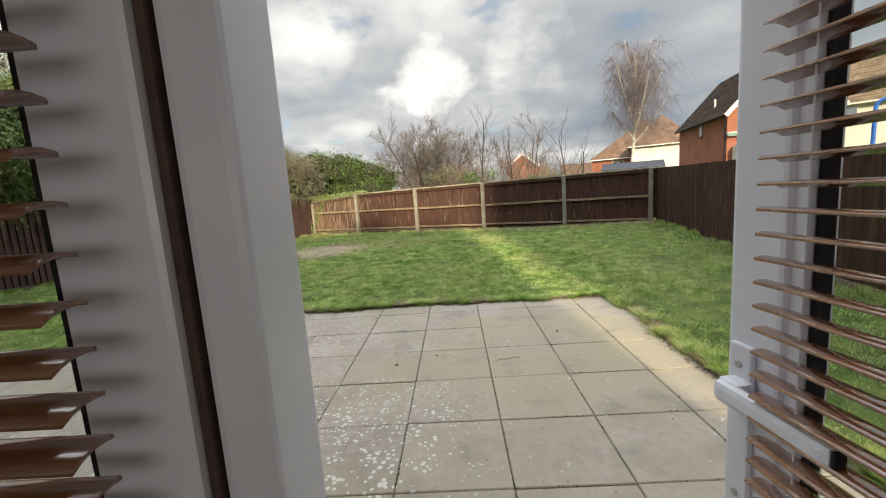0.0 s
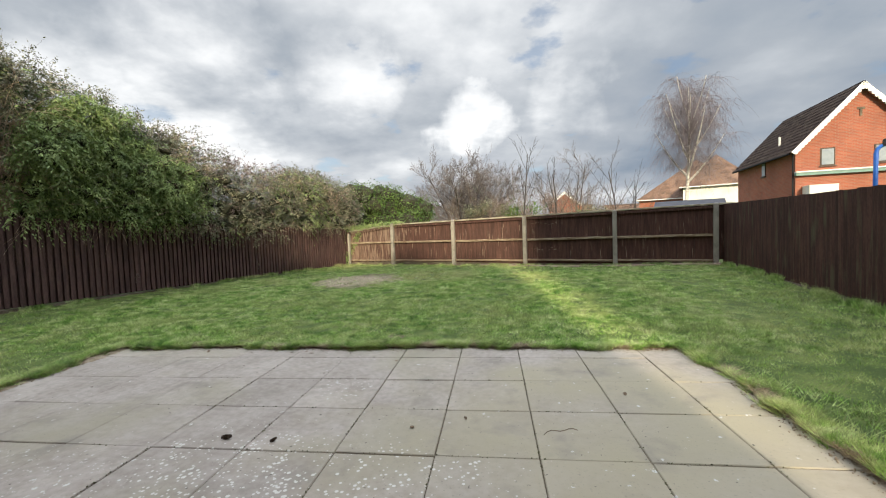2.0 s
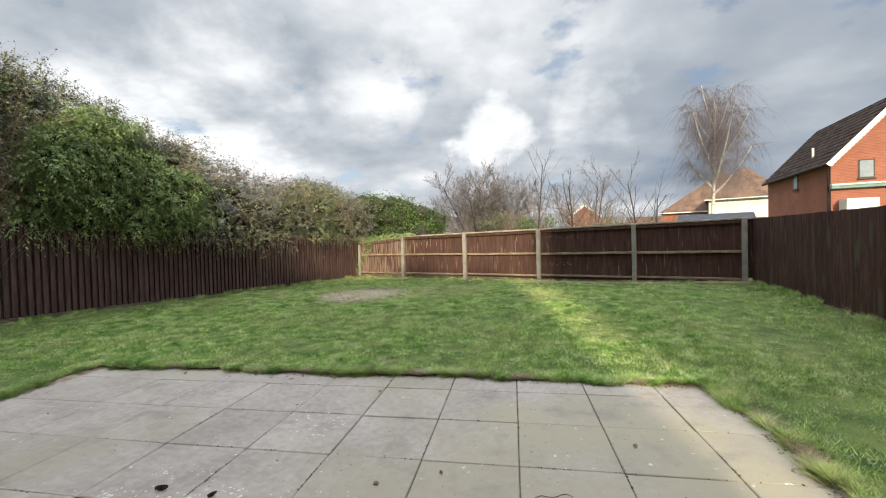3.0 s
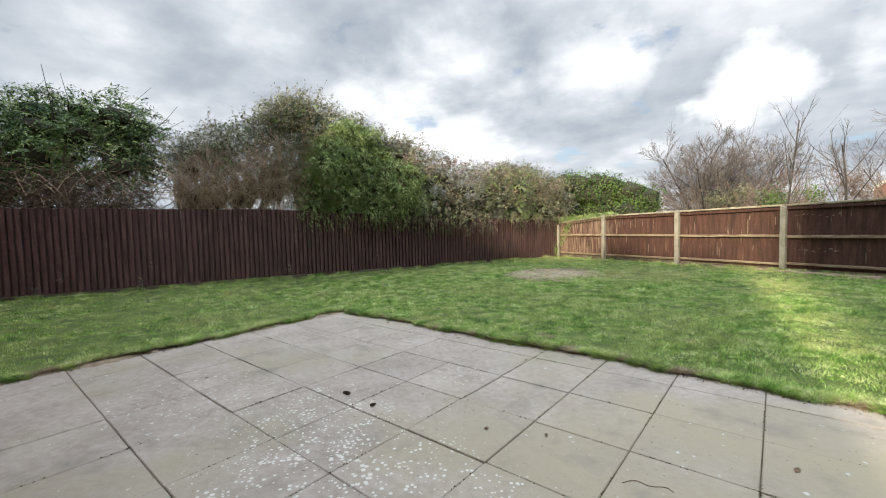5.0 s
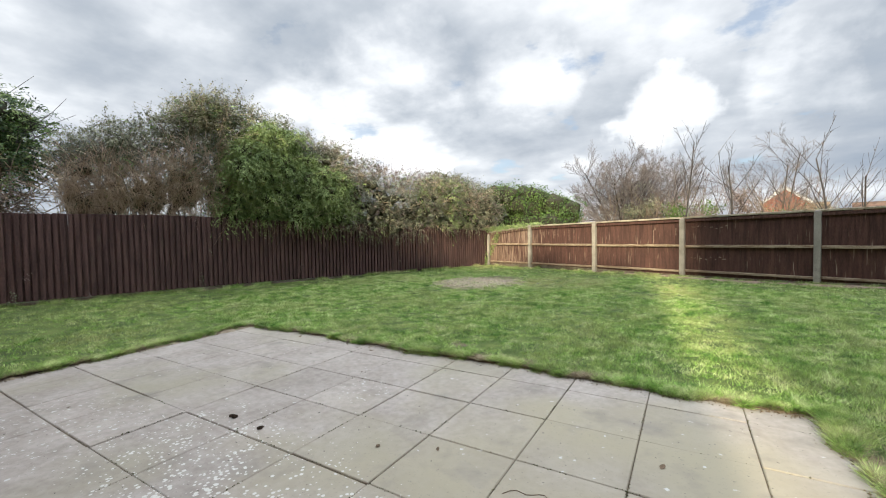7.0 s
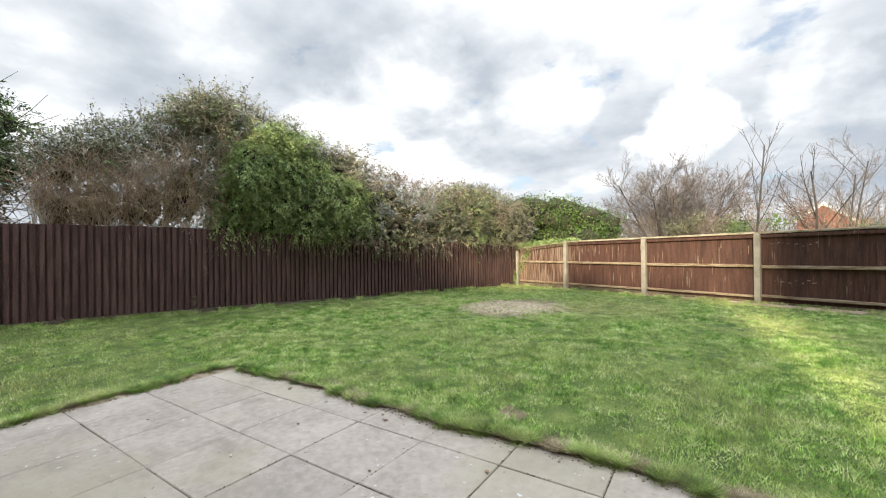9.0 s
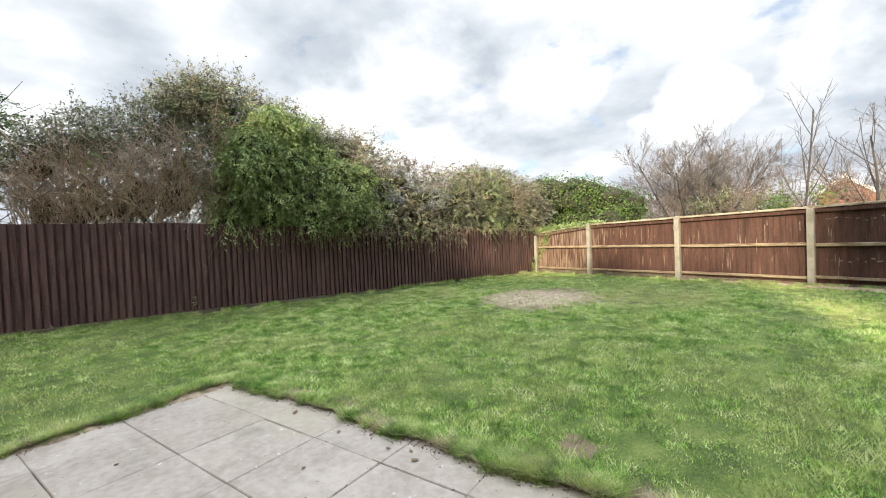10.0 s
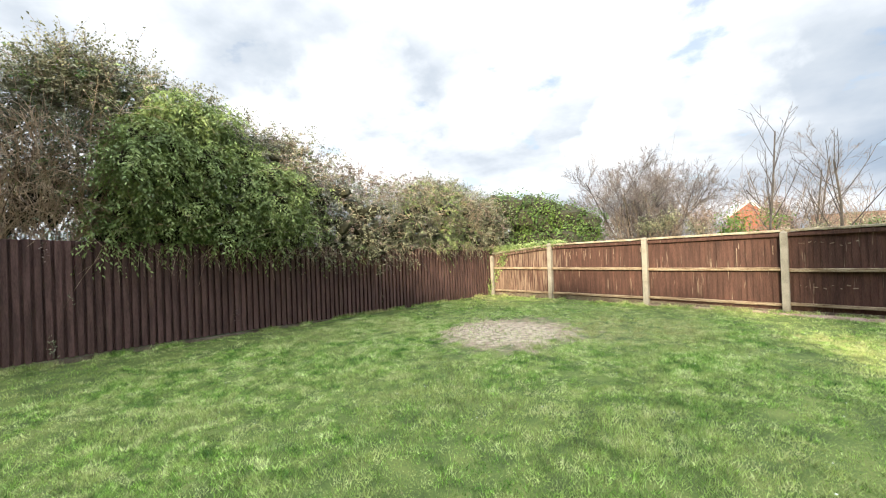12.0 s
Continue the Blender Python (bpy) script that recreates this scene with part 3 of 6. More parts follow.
left_fence = thing("closeboard_fence", "dark brown stained closeboard fence with vertical feather-edge boards", "fence")
left_foot = lambda s: 0.03 + 0.10 * min(max(s / 8, 0), 1)
left_top = lambda s: 1.49 + 0.038 * min(max(s, 0), 10.6) if s < 10.6 else 1.895
boards_along(left_fence, LEFT0, LEFT_D, -0.1, 17.9, 0.0, lambda s: left_foot(s) + 0.04, left_top, M_BOARD, flip=False, pitch=0.1085, thick=0.062, ridged=True)
for k in range(6):
    a, b = k * 3.0, k * 3.0 + 2.99
    beam("gravel_board", LEFT0, LEFT_D, a, b, -0.03, 0.035, left_foot(a) - 0.13, left_foot(b) - 0.13, 0.15, M_CONC, left_fence)
    for zz in (0.35, 0.95, 1.3):
        beam("rail", LEFT0, LEFT_D, a, b, -0.10, -0.03, left_foot(a) + zz, left_foot(b) + zz, 0.07, M_BOARD, left_fence)
for s in (4.55, 7.6, 10.15, 13.3):
    beam("cover_strip", LEFT0, LEFT_D, s, s + 0.045, 0.024, 0.04, left_foot(s) + 0.05, left_foot(s) + 0.05, left_top(s) - left_foot(s) - 0.06, M_BOARD, left_fence, bevel=0.003)

back_fence = thing("post_and_rail_fence", "weathered brown fence with pale concrete posts and bleached rails", "fence")
POSTS = [(-7.05, 0.06, 1.33), (-5.0, 0.10, 1.645), (-2.5, 0.08, 1.675), (0.0, 0.04, 1.665), (2.64, 0.05, 1.725), (5.08, 0.17, 1.785)]
back_foot = lambda s: float(np.interp(s, [p[0] for p in POSTS], [p[1] for p in POSTS]))
back_top = lambda s: float(np.interp(s, [-7.05, -6.9, -5.0, 5.08], [1.36, 1.42, 1.575, 1.725]))
boards_along(back_fence, BACK0, BACK_D, -7.3, 5.45, 0.05, lambda s: back_foot(s) + 0.12, back_top, M_BOARD_BACK, flip=True, pitch=0.1, thick=0.02)
for s, z0, z1 in POSTS:
    post_at(BACK0, BACK_D, s, -0.03, z0 - 0.05, z1, back_fence, wide=0.115 if s > -7 else 0.09)
for (s0, f0, t0), (s1, f1, t1) in zip(POSTS, POSTS[1:]):
    a, b = s0 + 0.05, s1 - 0.05
    sag = random.uniform(-0.02, 0.02)
    beam("gravel_board", BACK0, BACK_D, a, b, 0.01, 0.06, f0 - 0.08, f1 - 0.08, 0.2, M_CONC, back_fence)
    beam("rail", BACK0, BACK_D, a, b, -0.035, 0.025, 0.90 + sag, 0.91, 0.065, M_RAIL, back_fence)
    beam("rail", BACK0, BACK_D, a, b, -0.035, 0.025, 0.25 - sag, 0.235, 0.055, M_RAIL, back_fence)
    beam("rail", BACK0, BACK_D, a, b, -0.02, 0.025, back_top(a) - 0.09, back_top(b) - 0.09, 0.07, M_BOARD_BACK, back_fence)
    beam("capping", BACK0, BACK_D, a - 0.04, b + 0.04, -0.03, 0.085, back_top(a), back_top(b), 0.045, M_CAP, back_fence, label="bleached lichen-grey capping rail")
beam("capping", BACK0, BACK_D, 5.14, 5.5, -0.03, 0.085, back_top(5.08), back_top(5.08), 0.045, M_CAP, back_fence)

M_PAINT = material("pale_paint", [(0.16, 0.115, 0.085), (0.28, 0.215, 0.165)], scale=9, fine=60, rough=0.9, bump=0.1)
rng = random.Random(15)
for centre, n in ((-0.75, 3), (-2.9, 3), (-3.9, 6), (-4.6, 4)):
    for _ in range(n):
        s, z1 = centre + rng.gauss(0, 0.22), rng.uniform(1.36, 1.5)
        h = rng.uniform(0.06, 0.42)
        beam("paint_run", BACK0, BACK_D, s, s + rng.uniform(0.005, 0.014), 0.012, 0.020, z1 - h, z1 - h, h, M_PAINT, back_fence, bevel=0.0)
for z in (1.40, 0.62):
    s = 0.2
    while s < 1.0:
        w = rng.uniform(0.015, 0.09)
        dz = rng.uniform(-0.035, 0.035)
        beam("paint_mark", BACK0, BACK_D, s, s + w, 0.012, 0.020, z + dz, z + dz + rng.uniform(-0.02, 0.02), rng.uniform(0.006, 0.022), M_PAINT, back_fence, bevel=0.0)
        s += w + rng.uniform(0.02, 0.09)

right_fence = thing("closeboard_fence", "dark brown closeboard fence with mossy board feet and green algae", "fence")
right_foot = lambda s: 0.09 + 0.05 * min(max((s - 2) / 6, 0), 1)
right_top = lambda s: 1.665 + 0.008 * s
boards_along(right_fence, RIGHT0, RIGHT_D, -4.3, 7.9, 0.0, lambda s: right_foot(s) + 0.05, right_top, M_BOARD_SIDE, flip=False, pitch=0.1)
for k in range(4):
    a, b = -4.2 + k * 3.02, -4.2 + k * 3.02 + 3.01
    beam("gravel_board", RIGHT0, RIGHT_D, a, b, -0.03, 0.03, right_foot(a) - 0.12, right_foot(b) - 0.12, 0.17, M_CONC, right_fence)
    for zz in (0.3, 0.9, 1.4):
        beam("rail", RIGHT0, RIGHT_D, a, b, -0.10, -0.03, right_foot(a) + zz, right_foot(b) + zz, 0.07, M_BOARD, right_fence)
    post_at(RIGHT0, RIGHT_D, a, -0.08, right_foot(a) - 0.05, right_top(a) - 0.02, right_fence)

# bare soil along the foot of the back fence
srng = np.random.default_rng(91)
along = np.arange(-3.2, 5.2, 0.04)
rows = []
for f, z in ((0.0, 0.03), (0.3, 0.035), (0.7, 0.028), (1.0, -0.03)):
    off = -0.02 - f * (0.20 + 0.10 * np.sin(2.1 * along) * np.sin(0.9 * along + 1) + srng.normal(0, 0.015, len(along))) * np.interp(along, [-3.2, -1.5, 0.5, 3.5], [0.3, 0.8, 1.3, 1.5])
    x, y = BACK0.x + BACK_D.x * along - BACK_D.y * off, BACK0.y + BACK_D.y * along + BACK_D.x * off
    rows.append(np.stack([x, y, ground_z(x, y) + z + srng.normal(0, 0.004, len(along))], -1))
v = np.stack(rows, 0)
k = np.arange(v.shape[0] * v.shape[1]).reshape(v.shape[:2])
q = np.stack([k[:-1, :-1], k[:-1, 1:], k[1:, 1:], k[1:, :-1]], -1).reshape(-1, 4)
tagged(arrays("soil_edge", v.reshape(-1, 3), q, M_DRYSOIL, smooth=True), "dry pinkish soil along the foot of the fence", "soil", kind="structure")

# ---- own house behind the camera: it shades the garden ----
def built(name, x0, x1, y0, y1, z0, z1, mat, label):
    ob = boxed(name, x0, x1, y0, y1, z0, z1, mat)
    if mat is M_BRICK:
        brick_uv(ob)
    return tagged(ob, label, "wall", kind="structure")


WALL_Y0, WALL_Y1 = -2.92, -2.66
built("wall_north_left", -17.0, -0.70, WALL_Y0, WALL_Y1, 0, 2.16, M_BRICK, "red brick rear wall of the house beside the doors")
built("wall_north_right", 0.905, 2.13, WALL_Y0, WALL_Y1, 0, 2.16, M_BRICK, "red brick rear wall of the house beside the doors")
built("wall_north_upper", -17.0, 2.13, WALL_Y0, WALL_Y1, 2.16, 5.0, M_BRICK, "red brick rear wall of the house over the doors")
built("wall_east", 1.87, 2.13, -10.4, WALL_Y0, 0, 5.0, M_BRICK, "red brick side wall of the house")
built("wall_west", -17.0, -16.74, -10.4, WALL_Y0, 0, 5.0, M_BRICK, "red brick side wall of the house")
built("wall_south", -17.0, 2.13, -10.66, -10.4, 0, 5.0, M_BRICK, "red brick front wall of the house")
tagged(boxed("ceiling", -6.74, 1.87, -10.4, WALL_Y0, 2.42, 2.6, M_PLASTER), "white plaster ceiling of the room", "ceiling", kind="structure")
tagged(boxed("floor", -6.74, 1.87, -10.4, WALL_Y1, -0.05, 0.11, M_CARPET), "brown floor of the room", "floor", kind="structure")
for nm, a, b, c, d in (("wall_room_back", -6.74, -1.7, 0.11, 2.42), ("wall_room_back_right", 1.1, 1.78, 0.11, 2.42), ("wall_room_back_low", -1.7, 1.1, 0.11, 0.95), ("wall_room_back_high", -1.7, 1.1, 2.2, 2.42)):
    tagged(boxed(nm, a, b, -7.2, -7.1, c, d, M_PLASTER), "pale plaster wall of the room round an added opening", "wall", kind="structure")
# area lamp in an unseen, added opening, to brighten the room behind the doors
room_fill_light = new("room_fill_light", bpy.data.lights.new("room_fill_light", "AREA"))
room_fill_light.data.shape, room_fill_light.data.size, room_fill_light.data.size_y, room_fill_light.data.energy = "RECTANGLE", 2.7, 1.2, 12
room_fill_light.matrix_world = look((-0.3, -7.15, 1.57), (-0.3, -3, 1.57))
tagged(boxed("wall_room_west", -6.84, -6.74, -10.4, WALL_Y0, 0.11, 2.42, M_PLASTER), "pale plaster wall of the room", "wall", kind="structure")
tagged(boxed("wall_room_east", 1.78, 1.87, -7.1, WALL_Y0, 0.11, 2.42, M_PLASTER), "pale plaster wall of the room", "wall", kind="structure")
tagged(part("roof", prism([(-10.9, 4.95), (-2.35, 4.95), (-6.6, 7.55)], -17.3, 2.13, "x"), M_TILE_BROWN), "brown tiled pitched roof of the house", "roof", kind="structure")
# extra ridge height added out of view, only to shade the left hedge
tagged(part("roof_upper", prism([(-9.6, 6.0), (-3.9, 6.0), (-6.7, 8.5)], -17.3, -5.5, "x"), M_TILE_BROWN), "unseen taller roof part added to keep sun off the left hedge", "roof", kind="structure")
tagged(part("roof_gable", prism([(-2.75, 6.6), (1.15, 6.6), (-0.8, 8.3)], -9.0, -6.2, "y"), M_TILE_BROWN), "brown tiled cross gable on the house roof", "roof", kind="structure")

neighbour = thing("neighbour_house", "brick house standing close beside the garden", "house")
for nm, args in (("wall", (3.36, 12.5, -9.3, -4.8, 0, 5.2)),):
    brick_uv(boxed(nm, *args, M_BRICK, neighbour))
part("roof", prism([(-9.6, 5.15), (-4.5, 5.15), (-7.05, 9.3)], 3.34, 12.7, "x"), M_TILE_BROWN, neighbour)

# ---- the doors ----
def slats(parent, n, z0, pitch, length, depth, m, tilt):
    """Venetian slats, bowed across, each a piece of its own."""
    bm = bmesh.new()
    prof = [(-0.5, 0.0), (-0.25, 0.0022), (0, 0.003), (0.25, 0.0022), (0.5, 0.0)]
    tops = [[bm.verts.new((x, a * depth, z + 0.0014)) for a, z in prof] for x in (0, length)]
    lows = [[bm.verts.new((x, a * depth, z - 0.0014)) for a, z in prof] for x in (0, length)]
    for i in range(4):
        bm.faces.new((tops[0][i], tops[1][i], tops[1][i + 1], tops[0][i + 1]))
        bm.faces.new((lows[0][i + 1], lows[1][i + 1], lows[1][i], lows[0][i]))
    for e in (0, 1):
        bm.faces.new(tops[e] + lows[e][::-1])
    for e in (0, 4):
        bm.faces.new((tops[0][e], lows[0][e], lows[1][e], tops[1][e]))
    bmesh.ops.recalc_face_normals(bm, faces=bm.faces)
    me = bpy.data.meshes.new("slat")
    bm.to_mesh(me)
    bm.free()
    for p in me.polygons:
        p.use_smooth = True
    for i in range(n):
        ob = mesh_object("slat", me, M_SLAT, parent)
        ob.matrix_basis = m @ pose(0, 0, z0 + i * pitch, tilt, 0, 0)


# closed leaf, hung with a wooden venetian blind
closed_leaf = thing("french_door_leaf", "white uPVC door leaf with tall glass pane, closed", "door")
DY0, DY1 = -2.765, -2.70
boxed("meeting_stile", 0.2365, 0.272, DY0 - 0.004, DY1 + 0.006, 0.14, 2.1, M_UPVC, closed_leaf, 0.006)
boxed("stile", 0.162, 0.2285, DY0 - 0.012, DY0 + 0.041, 0.14, 2.1, M_UPVC, closed_leaf, 0.006)
# brown strip put in for the thin line of shade between the stiles
boxed("shade_strip", 0.2287, 0.2355, DY0 - 0.007, DY0 + 0.03, 0.14, 2.1, M_STRIP, closed_leaf, 0.002, "brown strip standing for the shaded gap along the stile")
boxed("stile", -0.62, -0.56, DY0, DY1, 0.14, 2.1, M_UPVC, closed_leaf, 0.006)
boxed("bottom_rail", -0.56, 0.162, DY0, DY1 - 0.03, 0.14, 0.24, M_UPVC, closed_leaf, 0.006)
boxed("top_rail", -0.56, 0.162, DY0, DY1 - 0.03, 2.0, 2.1, M_UPVC, closed_leaf, 0.006)
boxed("gasket", 0.155, 0.162, DY0 - 0.006, DY0 + 0.05, 0.24, 2.0, M_RUBBER, closed_leaf)
pane = boxed("pane", -0.56, 0.154, DY0 + 0.032, DY0 + 0.038, 0.24, 2.0, M_GLASS, closed_leaf)
pane.visible_shadow = False
left_blind = thing("venetian_blind", "brown wooden venetian blind hung on the closed door", "blind")
slats(left_blind, 68, 0.32, 0.0253, 0.748, 0.026, pose(-0.55, DY0 - 0.045, 0), 9)
boxed("headrail", -0.55, 0.21, DY0 - 0.06, DY0 - 0.02, 2.05, 2.09, M_SLAT, left_blind, 0.004)
for cx in (-0.4, 0.06):
    part("cord", rod(bmesh.new(), (cx, DY0 - 0.045, 0.3), (cx, DY0 - 0.045, 2.06), 0.0008, 5), M_UPVC, left_blind)

# leaf swung outwards
swung = pose(0.729, -2.498, 0, 0, 0, -83.7)
swung_leaf = thing("french_door_leaf", "white uPVC door leaf with lever handle, swung wide outwards", "door")
swung_leaf.matrix_basis = swung
boxed("stile", 0.0, 0.072, 0.0, 0.062, 0.14, 2.1, M_UPVC, swung_leaf, 0.006)
boxed("stile", 0.29, 0.36, 0.0, 0.062, 0.14, 2.1, M_UPVC, swung_leaf, 0.006)
boxed("bottom_rail", 0.072, 0.29, 0.0, 0.062, 0.14, 0.24, M_UPVC, swung_leaf, 0.006)
boxed("top_rail", 0.072, 0.29, 0.0, 0.062, 2.0, 2.1, M_UPVC, swung_leaf, 0.006)
boxed("bead", 0.072, 0.086, 0.008, 0.03, 0.24, 2.0, M_UPVC, swung_leaf)
boxed("gasket", 0.088, 0.097, 0.016, 0.028, 0.24, 2.0, M_RUBBER, swung_leaf)
pane = boxed("pane", 0.09, 0.29, 0.030, 0.036, 0.24, 2.0, M_GLASS, swung_leaf)
pane.visible_shadow = False
lock = boxed("lock_plate", 0.012, 0.044, -0.008, 0.0, 1.03, 1.275, M_UPVC, swung_leaf, 0.003, "white handle backplate")
bm = bmesh.new()
for z in (1.08, 1.25):
    rod(bm, (0.028, -0.0105, z), (0.028, -0.007, z), 0.0045, 10)
part("screw", bm, M_STEEL, lock)
handle = bmesh.new()
box(handle, 0.020, 0.050, -0.030, -0.006, 1.205, 1.235, 0.006)
box(handle, 0.022, 0.162, -0.038, -0.022, 1.207, 1.233, 0.008)
part("lever_handle", handle, M_UPVC, swung_leaf, "white lever handle")
boxed("handle_end", 0.162, 0.165, -0.036, -0.024, 1.21, 1.23, M_RUBBER, swung_leaf)
right_blind = thing("venetian_blind", "brown wooden venetian blind hung on the swung door", "blind")
slats(right_blind, 70, 0.30, 0.0253, 0.262, 0.026, swung @ pose(0.076, -0.026, 0), -8)
boxed("headrail", 0.045, 0.325, -0.045, -0.01, 2.07, 2.11, M_SLAT, right_blind, 0.004, m=swung)
for cx in (0.12, 0.27):
    part("cord", rod(bmesh.new(), swung @ Vector((cx, -0.028, 0.28)), swung @ Vector((cx, -0.028, 2.08)), 0.0008, 5), M_UPVC, right_blind)

frame_1 = thing("door_frame", "white uPVC frame round the garden doors", "door frame", kind="structure")
boxed("jamb", -0.70, -0.622, -2.78, -2.66, 0.11, 2.16, M_UPVC, frame_1, 0.004)
boxed("jamb", 0.86, 0.903, -2.90, -2.66, 0.11, 2.16, M_UPVC, frame_1, 0.004)
boxed("head", -0.622, 0.86, -2.78, -2.66, 2.105, 2.16, M_UPVC, frame_1, 0.004)
boxed("threshold", -0.622, 0.86, -2.78, -2.64, 0.112, 0.137, M_STEEL, frame_1, 0.004)


# ---- plants: builders ----
def leaf_quads(centres, outward, size, rng, droop=0.3, slim=0.6):
    n = len(centres)
    nrm = outward + rng.normal(0, 0.55, (n, 3)) + (0, 0, 0.25)
    nrm /= np.linalg.norm(nrm, axis=1)[:, None] + 1e-9
    t = np.cross(nrm, rng.normal(0, 1, (n, 3)))
    t[:, 2] -= droop
    t -= nrm * (t * nrm).sum(1)[:, None]
    t /= np.linalg.norm(t, axis=1)[:, None] + 1e-9
    b = np.cross(nrm, t)
    l = (size * rng.uniform(0.6, 1.35, n))[:, None]
    v = np.stack([centres - t * l * 0.5, centres + b * l * slim * 0.5 + nrm * l * 0.08, centres + t * l * 0.5, centres - b * l * slim * 0.5 + nrm * l * 0.08], 1)
    return v.reshape(-1, 3), np.arange(4 * n).reshape(-1, 4)


def leaf_cloud(name, blobs, n, size, mat, parent, seed, shell=0.28, droop=0.3, label="", above=None, slim=0.6):
    """Leaves over the outer shells of many overlapping clumps (x, y, z, rx, ry, rz)."""
    rng = np.random.default_rng(seed)
    B = np.array(blobs, float)
    area = (B[:, 3] * B[:, 4] + B[:, 4] * B[:, 5] + B[:, 3] * B[:, 5])
    pick = rng.choice(len(B), n, p=area / area.sum())
    u = rng.normal(0, 1, (n, 3))
    u /= np.linalg.norm(u, axis=1)[:, None]
    lump = 1 + 0.24 * np.sin(8 * u[:, 0] + pick) * np.sin(7 * u[:, 2] + 2 * pick) + rng.normal(0, 0.06, n)
    r = (1 - shell * rng.random(n) ** 1.5) * lump
    c = B[pick, :3] + u * B[pick, 3:] * r[:, None]
    if above is not None:
        keep = above(c)
        c, u = c[keep], u[keep]
    v, f = leaf_quads(c, u, size, rng, droop, slim)
    ob = arrays(name, v, f, mat, parent, label)
    return tagged(ob, kind="stuff")


def past_fence(c):
    """Which places lie behind the left fence or above it."""
    off = (c[:, 0] - LEFT0.x) * -LEFT_D.y + (c[:, 1] - LEFT0.y) * LEFT_D.x
    return (off < -0.06) | (c[:, 2] > 1.93)


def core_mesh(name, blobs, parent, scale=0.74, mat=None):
    """Dark solid blobs put inside a hedge for its inner shade, closing gaps to the sky."""
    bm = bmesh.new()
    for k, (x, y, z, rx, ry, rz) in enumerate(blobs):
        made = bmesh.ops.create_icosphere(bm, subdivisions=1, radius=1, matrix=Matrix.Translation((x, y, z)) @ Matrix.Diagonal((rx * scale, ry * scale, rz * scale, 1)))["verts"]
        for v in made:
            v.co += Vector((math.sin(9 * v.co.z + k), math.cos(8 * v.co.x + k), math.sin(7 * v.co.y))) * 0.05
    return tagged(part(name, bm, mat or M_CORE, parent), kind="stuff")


def tubes(name, lines, mat, parent=None, sides=4, label=""):
    """Thin tapered stems; every line is (points, first radius, last radius)."""
    k = len(lines[0][0])
    P = np.array([l[0] for l in lines], float)
    r0, r1 = np.array([l[1] for l in lines]), np.array([l[2] for l in lines])
    n = len(P)
    d = P[:, -1] - P[:, 0]
    d /= np.linalg.norm(d, axis=1)[:, None] + 1e-9
    ref = np.where(np.abs(d[:, 2:3]) > 0.8, np.array([[1.0, 0, 0]]), np.array([[0, 0, 1.0]]))
    a = np.cross(d, ref)
    a /= np.linalg.norm(a, axis=1)[:, None] + 1e-9
    b = np.cross(d, a)
    ang = np.arange(sides) * 2 * np.pi / sides
    ring = np.cos(ang)[None, :, None] * a[:, None] + np.sin(ang)[None, :, None] * b[:, None]
    w = np.linspace(0, 1, k)
    r = r0[:, None] * (1 - w) + r1[:, None] * w
    V = P[:, :, None, :] + ring[:, None] * r[:, :, None, None]
    base = (np.arange(n) * k * sides)[:, None, None] + (np.arange(k - 1) * sides)[None, :, None] + np.arange(sides)[None, None, :]
    nxt = (np.arange(n) * k * sides)[:, None, None] + (np.arange(k - 1) * sides)[None, :, None] + (np.arange(sides)[None, None, :] + 1) % sides
    F = np.stack([base, nxt, nxt + sides, base + sides], -1).reshape(-1, 4)
    return arrays(name, V.reshape(-1, 3), F, mat, parent, label, smooth=True)


def curve(p, d, length, rng, wobble=0.08, droop=0.0, k=5):
    t = np.linspace(0, 1, k)[:, None]
    side = rng.normal(0, wobble, 3) * length
    return p + d * length * t + side * (t * t) + np.array([0, 0, -droop * length]) * t * t


def grow(levels, p, d, length, r, rng, counts, angles, ratio, droops, level=0, lo=0.3, up=0.0):
    """Fills levels[n] with the stems of the n-th order."""
    pts = curve(p, d, length, rng, 0.09, droops[level])
    levels[level].append((pts, r, r * (0.45 if level else 0.4)))
    if level + 1 >= len(levels):
        return
    for i in range(counts[level]):
        t = lo + (1 - lo) * (i + rng.random()) / counts[level]
        j = min(int(t * 4), 3)
        q = pts[j] + (pts[j + 1] - pts[j]) * (t * 4 - j)
        way = pts[j + 1] - pts[j]
        way = way / np.linalg.norm(way)
        turn = np.array([math.cos(2.4 * i + 0.7), math.sin(2.4 * i + 0.7), 0.0]) if level == 0 else rng.normal(0, 1, 3)
        axis = turn - way * (turn @ way)
        axis /= np.linalg.norm(axis) + 1e-9
        a = radians(angles[level]) * rng.uniform(0.6, 1.3)
        nd = way * math.cos(a) + axis * math.sin(a)
        nd[2] += up
        nd /= np.linalg.norm(nd)
        grow(levels, q, nd, length * ratio[level] * rng.uniform(0.65, 1.2) * (1.15 - 0.5 * t), r * (1 - 0.55 * t) * 0.45, rng, counts, angles, ratio, droops, level + 1, lo, up)


